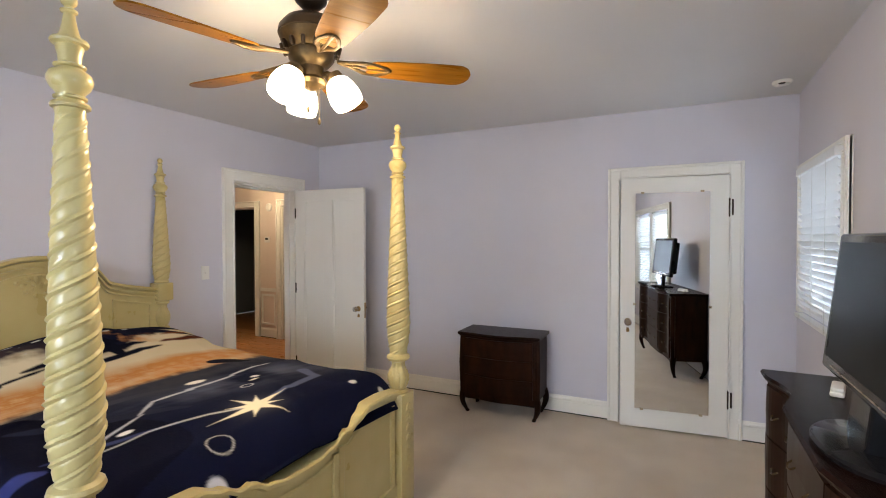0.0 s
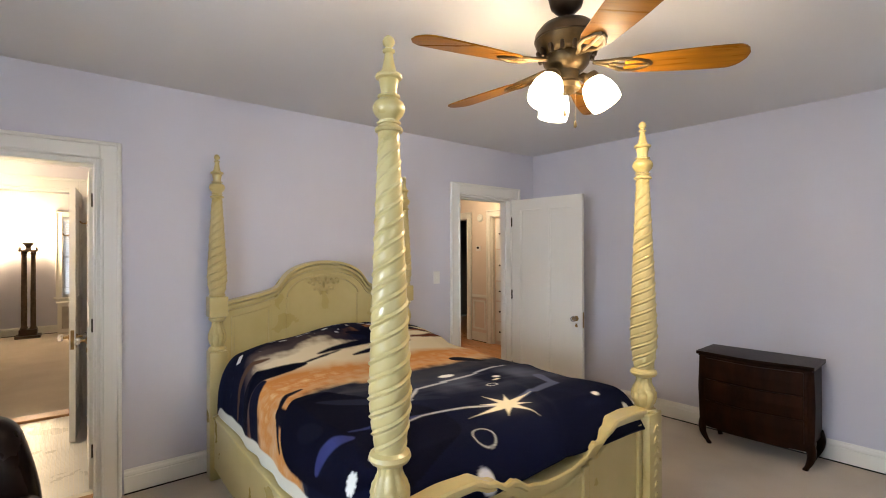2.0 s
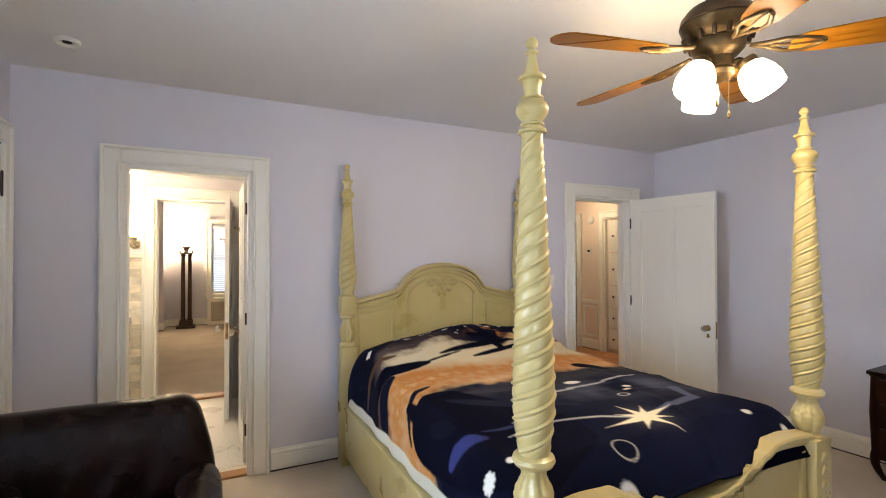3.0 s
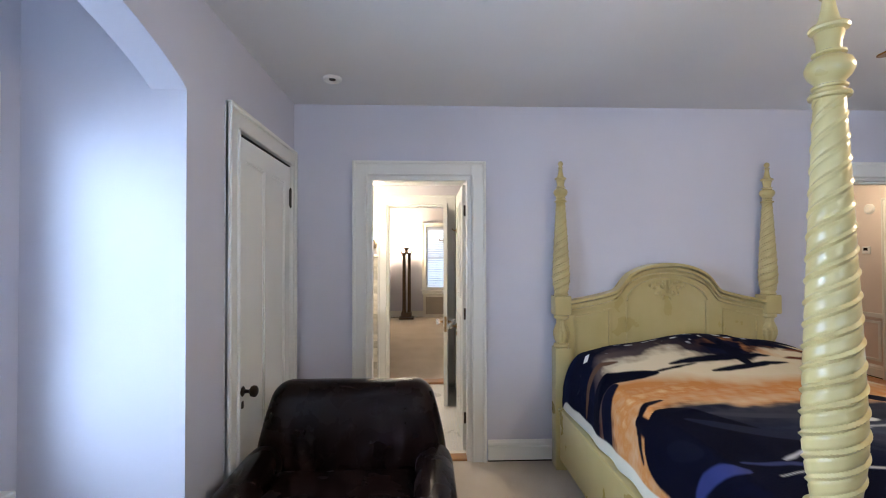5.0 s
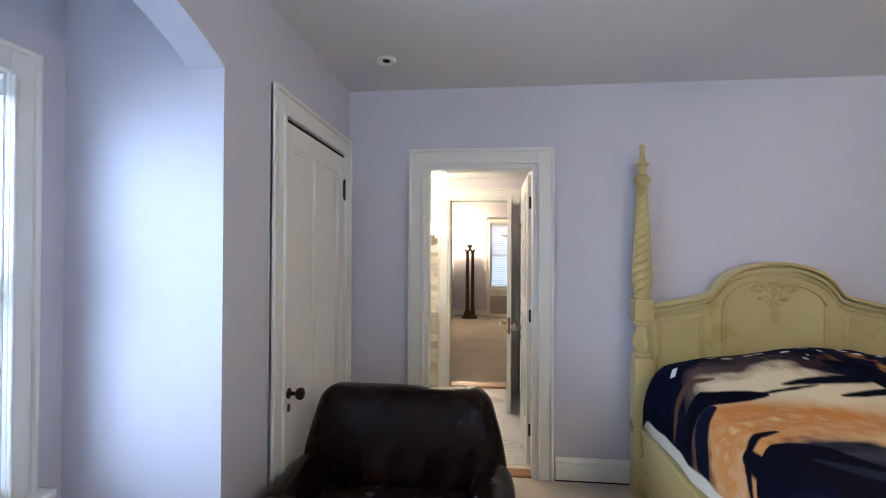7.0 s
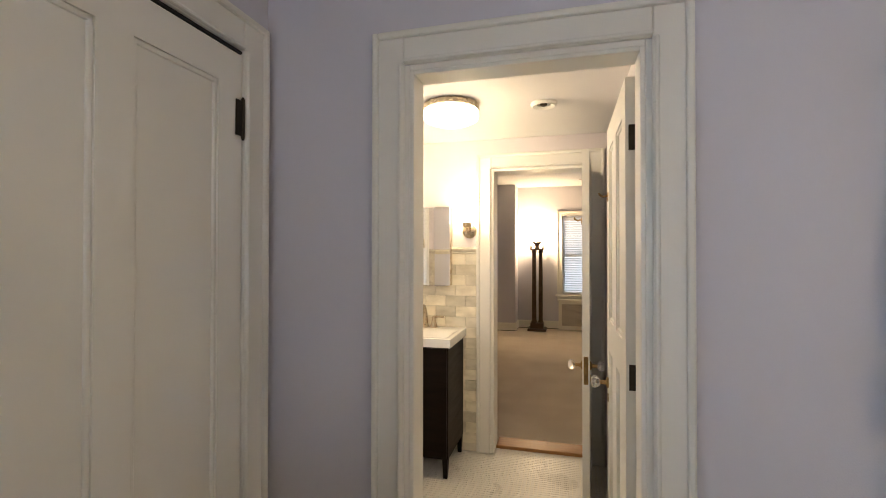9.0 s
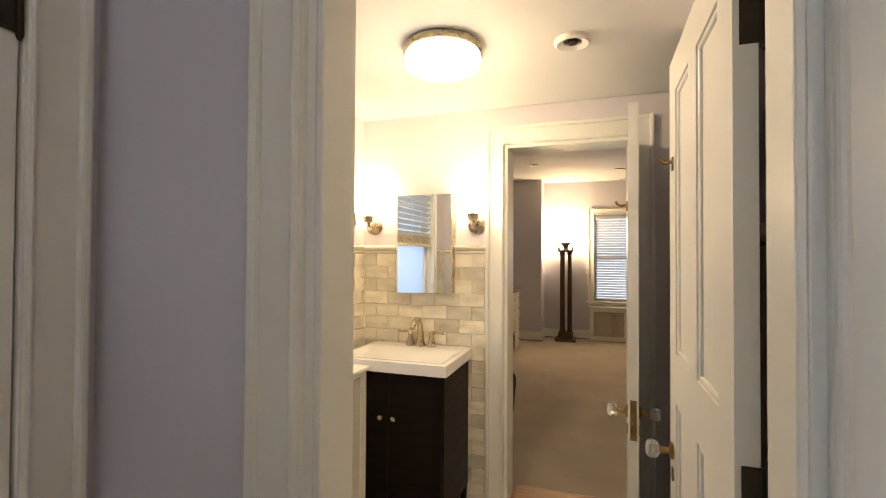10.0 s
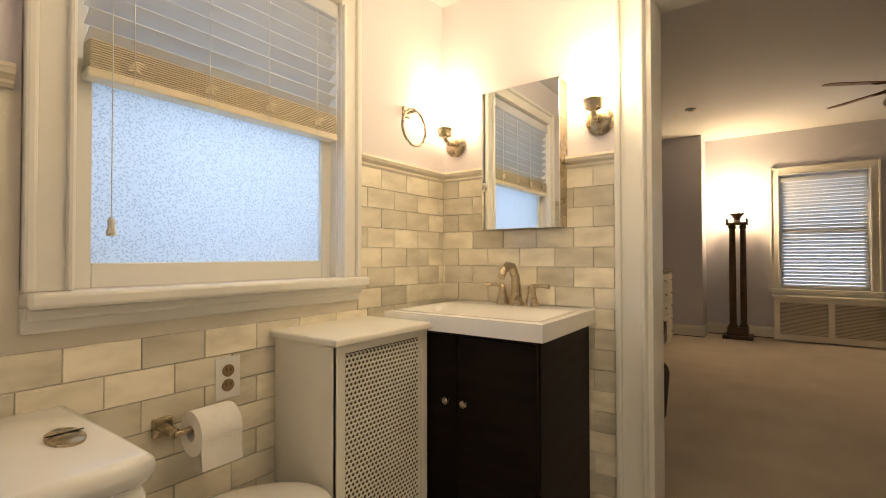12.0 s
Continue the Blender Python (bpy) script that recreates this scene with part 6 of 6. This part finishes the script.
def tile_wall(holder_name, origin, turn, length, z_top, spans, label, phase=0.0, hole=()):
    """Running-bond tiles along local +x that stand off along local +y; spans(z) gives the free stretches of a course."""
    holder_ = setting(holder_name, backing(origin, turn, length, z_top, hole), GROUT, label, "tile wall")
    base = pose(*origin, 0, 0, turn)
    z, r_ = z_top - TH, 0
    while z > 0.0:
        for u0, u1 in spans(z + TH / 2):
            x = -TW * (0.5 if r_ % 2 else 0) - phase
            while x < u1:
                a, b = max(x, u0), min(x + TW - GAP, u1)
                if b - a > 0.012:
                    o = new("tile", tile_data(b - a, 0))
                    o.parent = holder_
                    o.matrix_basis = base @ pose(a, 0.0035 + random.uniform(0, 0.0012), z + GAP, random.uniform(-0.25, 0.25), 0, random.uniform(-0.2, 0.2))
                x += TW
        z -= TH
        r_ += 1


random.seed(11)
south_len = XB0 - XB1
# local x runs east from the west corner on the south wall
tile_wall("tiling_south", (XB1, BS, 0), 0, south_len, 1.432,
          lambda z: [(0, south_len)] if z < 0.90 else [(0, 0.550), (south_len - 0.22, south_len)], "cream marble tiling with thin grout lines", 0.03, [(0.625, south_len - 0.31, 1.0, 1.432)])
# west wall: local x runs south from the door casing, standing off to the east
tile_wall("tiling_west", (XB1, -0.691, 0), -90, 0.799, 1.432, lambda z: [(0, 0.799)], "cream marble tiling behind the basin", 0.06)
tile_wall("tiling_north", (XB0, PN, 0), 180, 1.06, 1.432, lambda z: [(0.40, 1.06)], "cream marble tiling behind the open door", 0.0)
tile_wall("tiling_partition_end", (-4.79, PN - 0.008, 0), 90, 0.128, 1.432, lambda z: [(0, 0.128)], "cream marble tiling on the end of the partition", 0.04)

# small pale floor tiles
floor_tiles = bmesh.new()
verts, faces = [], []
s = 0.0255
for i in range(int(1.9 / s)):
    for j in range(int(1.95 / s)):
        x, y = -5.70 + i * s, BS + j * s
        if x + s > XB0 + 0.02:
            continue
        k = len(verts)
        zt = -0.008 + 0.0006 * math.sin(i * 12.9 + j * 78.2)
        g_ = 0.0012
        verts += [(x + g_, y + g_, -0.012), (x + s - g_, y + g_, -0.012), (x + s - g_, y + s - g_, -0.012), (x + g_, y + s - g_, -0.012),
                  (x + g_ * 1.6, y + g_ * 1.6, zt), (x + s - g_ * 1.6, y + g_ * 1.6, zt), (x + s - g_ * 1.6, y + s - g_ * 1.6, zt), (x + g_ * 1.6, y + s - g_ * 1.6, zt)]
        faces += [(k + 4, k + 5, k + 6, k + 7)] + [(k + a, k + (a + 1) % 4, k + 4 + (a + 1) % 4, k + 4 + a) for a in range(4)]
floor_tiles.free()
me = bpy.data.meshes.new("mosaic_tiles")
me.from_pydata(verts, [], faces)
me.materials.append(MOSAIC)
tagged(new("mosaic_tiles", me), "small pale square mosaic floor tiles", "floor tiles", kind="stuff")

# ---- second bedroom ----
COLUMN = varied("dark_bronze_resin", (0.055, 0.032, 0.018), (0.11, 0.065, 0.035), 9, 0.45, 0.3, stretch=(1, 1, 3), bump=0.1)
TORCH = glow("torchiere_glass_lit", (1.0, 0.80, 0.48), 8.0)
IVORY = varied("ivory_furniture_paint", (0.72, 0.68, 0.58), (0.78, 0.75, 0.66), 4, 0.4, bump=0.04)
DARKTOP = varied("dark_wood_top", (0.06, 0.03, 0.018), (0.10, 0.05, 0.03), 4, 0.3, stretch=(9, 1, 1))
BLACKCLOTH = varied("black_cloth", (0.010, 0.010, 0.012), (0.018, 0.017, 0.020), 8, 0.9, bump=0.3, bump_scale=180)
CANE = varied("pierced_cover_panel", (0.62, 0.57, 0.48), (0.68, 0.63, 0.54), 10, 0.6)

lamp = empty("floor_lamp", (-11.0, -0.60, 0))
part("base", box(-0.17, -0.17, 0, 0.17, 0.17, 0.045, 0.008), COLUMN, lamp)
part("plinth", box(-0.12, -0.12, 0.045, 0.12, 0.12, 0.15, 0.01), COLUMN, lamp)
for x, y in ((-0.06, -0.055), (0.06, -0.055), (0.0, 0.065)):
    c_ = bmesh.new()
    steps, rings = 32, []
    for z, r_ in ((0.15, 0.048), (0.17, 0.050), (0.19, 0.040), (0.20, 0.038), (0.8, 0.037), (1.45, 0.033), (1.46, 0.042), (1.48, 0.044), (1.50, 0.036)):
        rings.append([c_.verts.new((x + r_ * (1 - (0.06 if k % 4 == 0 and 0.195 < z < 1.455 else 0)) * math.cos(2 * math.pi * k / steps), y + r_ * (1 - (0.06 if k % 4 == 0 and 0.195 < z < 1.455 else 0)) * math.sin(2 * math.pi * k / steps), z)) for k in range(steps)])
    for a, b in zip(rings, rings[1:]):
        for k in range(steps):
            c_.faces.new((a[k], a[(k + 1) % steps], b[(k + 1) % steps], b[k]))
    part("column", c_, COLUMN, lamp)
part("capital", box(-0.125, -0.125, 1.50, 0.125, 0.125, 1.535, 0.008), COLUMN, lamp)
scroll = bmesh.new()
for s in (-1, 1):
    for t_ in (-1, 1):
        tube([(s * 0.11 + 0.035 * math.cos(a) * (1 - a / 14), t_ * 0.11, 1.555 + 0.03 * math.sin(a) * (1 - a / 14)) for a in [k * 0.5 for k in range(20)]], 0.010, 8, scroll)
part("scrolls", scroll, COLUMN, lamp, "scrolled ornament")
part("cup", lathe([(0.05, 1.535), (0.035, 1.57), (0.05, 1.61), (0.085, 1.645), (0.09, 1.66)], 32), COLUMN, lamp, smooth=True)
sh = part("shade", lathe([(0.06, 1.645), (0.12, 1.672), (0.17, 1.705), (0.205, 1.75), (0.200, 1.752), (0.165, 1.712), (0.115, 1.68), (0.05, 1.655)], 40), TORCH, lamp, "glowing glass bowl shade", smooth=True)
sh.visible_shadow = False
tagged(lamp, "dark column floor lamp with a lit glass bowl", "floor lamp")

cover = empty("radiator_cover")
CY0, CY1, CX = -0.21, 1.45, XF1 + 0.205
part("top", box(XF1 + 0.02, CY0 - 0.02, 0.555, CX + 0.02, CY1 + 0.02, 0.580, 0.006), COVERPAINT, cover)
ws = [(CY0 + 0.06 + 0.54 * k, CY0 + 0.06 + 0.54 * k + 0.48, 0.09, 0.50) for k in range(3)]
part("front_frame", wall('x', CX - 0.018, CX, CY0, CY1, 0.02, 0.555, ws), COVERPAINT, cover)
part("side", box(XF1 + 0.02, CY0, 0.02, CX - 0.018, CY0 + 0.018, 0.555), COVERPAINT, cover)
part("side", box(XF1 + 0.02, CY1 - 0.018, 0.02, CX - 0.018, CY1, 0.555), COVERPAINT, cover)
for a, b, c0, c1 in ws:
    gpan = bmesh.new()
    k = c0
    while k < c1:
        box(CX - 0.014, a, k, CX - 0.008, b, k + 0.011, bm=gpan)
        k += 0.0165
    part("grille", gpan, CANE, cover, "slotted metal grille")
    # dark sheet added for the shade seen through the slots
    part("shade_backing", box(CX - 0.04, a, c0, CX - 0.034, b, c1), GRILLE_SHADE, cover)
tagged(cover, "long cream radiator cover under the window", "radiator cover")

d2 = chest("white_dresser", (-9.62, -1.66, 0), 180, 0.84, 0.46, 0.93, "ivory chest of drawers with a dark wood top", 5, bow=0.02, mat=IVORY, top_mat=DARKTOP, leg=0.10, pull_mat=BRASS)
box_ob = empty("trinket_box", (-9.70, -1.40, 0.931))
part("body", box(-0.07, -0.05, 0, 0.07, 0.05, 0.05, 0.006), DARKTOP, box_ob)
part("lid", box(-0.074, -0.054, 0.05, 0.074, 0.054, 0.07, 0.008), DARKTOP, box_ob)
tagged(box_ob, "small dark trinket box on the dresser", "box")
fig = part("ornament", lathe([(0.03, 0), (0.034, 0.01), (0.016, 0.03), (0.022, 0.06), (0.014, 0.09), (0.018, 0.11), (0.004, 0.13)], 16, pose(-9.42, -1.41, 0.931)), WHITEP, None, smooth=True)
tagged(fig, "small pale ornament on the dresser", "ornament")

ott = empty("ottoman", (-8.75, -1.36, 0))
part("cushion", box(-0.27, -0.22, 0.16, 0.27, 0.24, 0.44, 0.07, 4), LEATHER, ott, smooth=True)
for x in (-0.2, 0.2):
    for y in (-0.16, 0.18):
        part("leg", lathe([(0.014, 0), (0.022, 0.17)], 10, pose(x, y, 0)), MAHOG, ott)
tagged(ott, "dark brown leather ottoman beside the dresser", "ottoman")

bench = empty("bench", (-6.50, -1.10, 0))
seat = box(-0.26, -0.30, 0.08, 0.26, 0.33, 0.50, 0.09, 5)
for v in seat.verts:
    if v.co.y > 0.1:
        v.co.y += 0.05 * math.sin((v.co.z - 0.05) * 5)
part("draped_seat", seat, BLACKCLOTH, bench, "black cloth hanging over the seat", smooth=True)
for x in (-0.2, 0.2):
    for y in (-0.22, 0.24):
        part("leg", lathe([(0.014, 0), (0.02, 0.12)], 10, pose(x, y, 0)), MAHOG, bench)
tagged(bench, "low bench covered with black cloth", "bench")

fan("ceiling_fan", (-8.51, 0.665, FCEIL + 0.035), 11, False, "dark ceiling fan, switched off, in the second bedroom")
ceiling_spot("ceiling_vent", (-9.5, -0.95, FCEIL))

# ---- hall ----
setting("hall_chair_rail", box(-5.875, HN - 0.022, 0.72, -5.515, HN - 0.001, 0.775, 0.008), TRIM, "white chair rail in the hall", "trim")
panelf = wall('y', HN - 0.012, HN - 0.001, -5.85, -5.55, 0.20, 0.68, [(-5.82, -5.58, 0.23, 0.65)])
setting("hall_panel_moulding", panelf, TRIM, "white panel moulding on the hall wall", "trim")
th = empty("thermostat", (-5.72, HN, 1.53))
part("plate", box(-0.055, -0.012, -0.045, 0.055, 0, 0.045, 0.006), WHITEP, th)
part("display", box(-0.03, -0.0145, -0.005, 0.022, -0.011, 0.028, 0.001), TVBLACK, th, "dark display")
tagged(th, "white thermostat on the hall wall", "thermostat")
det = empty("smoke_alarm", (-5.67, HN, 2.03))
part("case", lathe([(0.062, 0), (0.062, 0.02), (0.050, 0.032), (0.01, 0.034)], 28, pose(0, 0, 0, 90)), WHITEP, det, smooth=True)
part("vent_ring", lathe([(0.034, 0.033), (0.034, 0.036), (0.026, 0.036), (0.026, 0.033)], 24, pose(0, 0, 0, 90)), COVERPAINT, det)
tagged(det, "round white smoke alarm high on the hall wall", "smoke alarm")
hl = empty("hall_ceiling_light", (-5.3, 4.5, 2.5))
part("rim", lathe([(0.13, 0), (0.135, -0.02), (0.125, -0.03)], 36), NICKEL, hl, smooth=True)
ob = part("diffuser", lathe([(0.125, -0.028), (0.12, -0.06), (0.08, -0.085), (0.004, -0.092)], 36), DOME, hl, smooth=True)
ob.visible_shadow = False
tagged(hl, "round flush ceiling light in the hall", "ceiling light")
linen = empty("linen_cabinet")
part("carcass", box(-5.39, HN + 0.05, 0.0, -4.47, HN + 0.49, 2.02), HALLPAINT, linen)
for z0, z1 in ((0.06, 0.36), (0.38, 0.68), (0.70, 1.00), (1.02, 1.50), (1.52, 2.0)):
    fr_ = part("drawer_front", box(-5.35, HN + 0.032, z0, -4.51, HN + 0.05, z1, 0.004), TRIM, linen)
    for x in (-5.25, -4.61):
        part("knob", lathe([(0.006, 0), (0.007, 0.012), (0.015, 0.02), (0.012, 0.028), (0.003, 0.03)], 14, pose(x, HN + 0.032, (z0 + z1) / 2, 90)), IRON, fr_, "dark round knob", smooth=True)
tagged(linen, "built-in painted linen cabinet with dark knobs", "cabinet")
# oak boards of the hall floor
plank = link_mesh("plank", box(0, 0, -0.015, 1.4, 0.0565, 0, 0.0012, 1), OAK)
hall_holder = bpy.data.objects["hall_floor_base"]
plank.parent = hall_holder
first = True
for r_ in range(46):
    for c_ in range(3):
        o = plank if first else new("plank", plank.data)
        first = False
        o.parent = hall_holder
        o.matrix_basis = pose(-7.9 + c_ * 1.402 - (r_ % 4) * 0.31, 2.90 + r_ * 0.0575, 0)
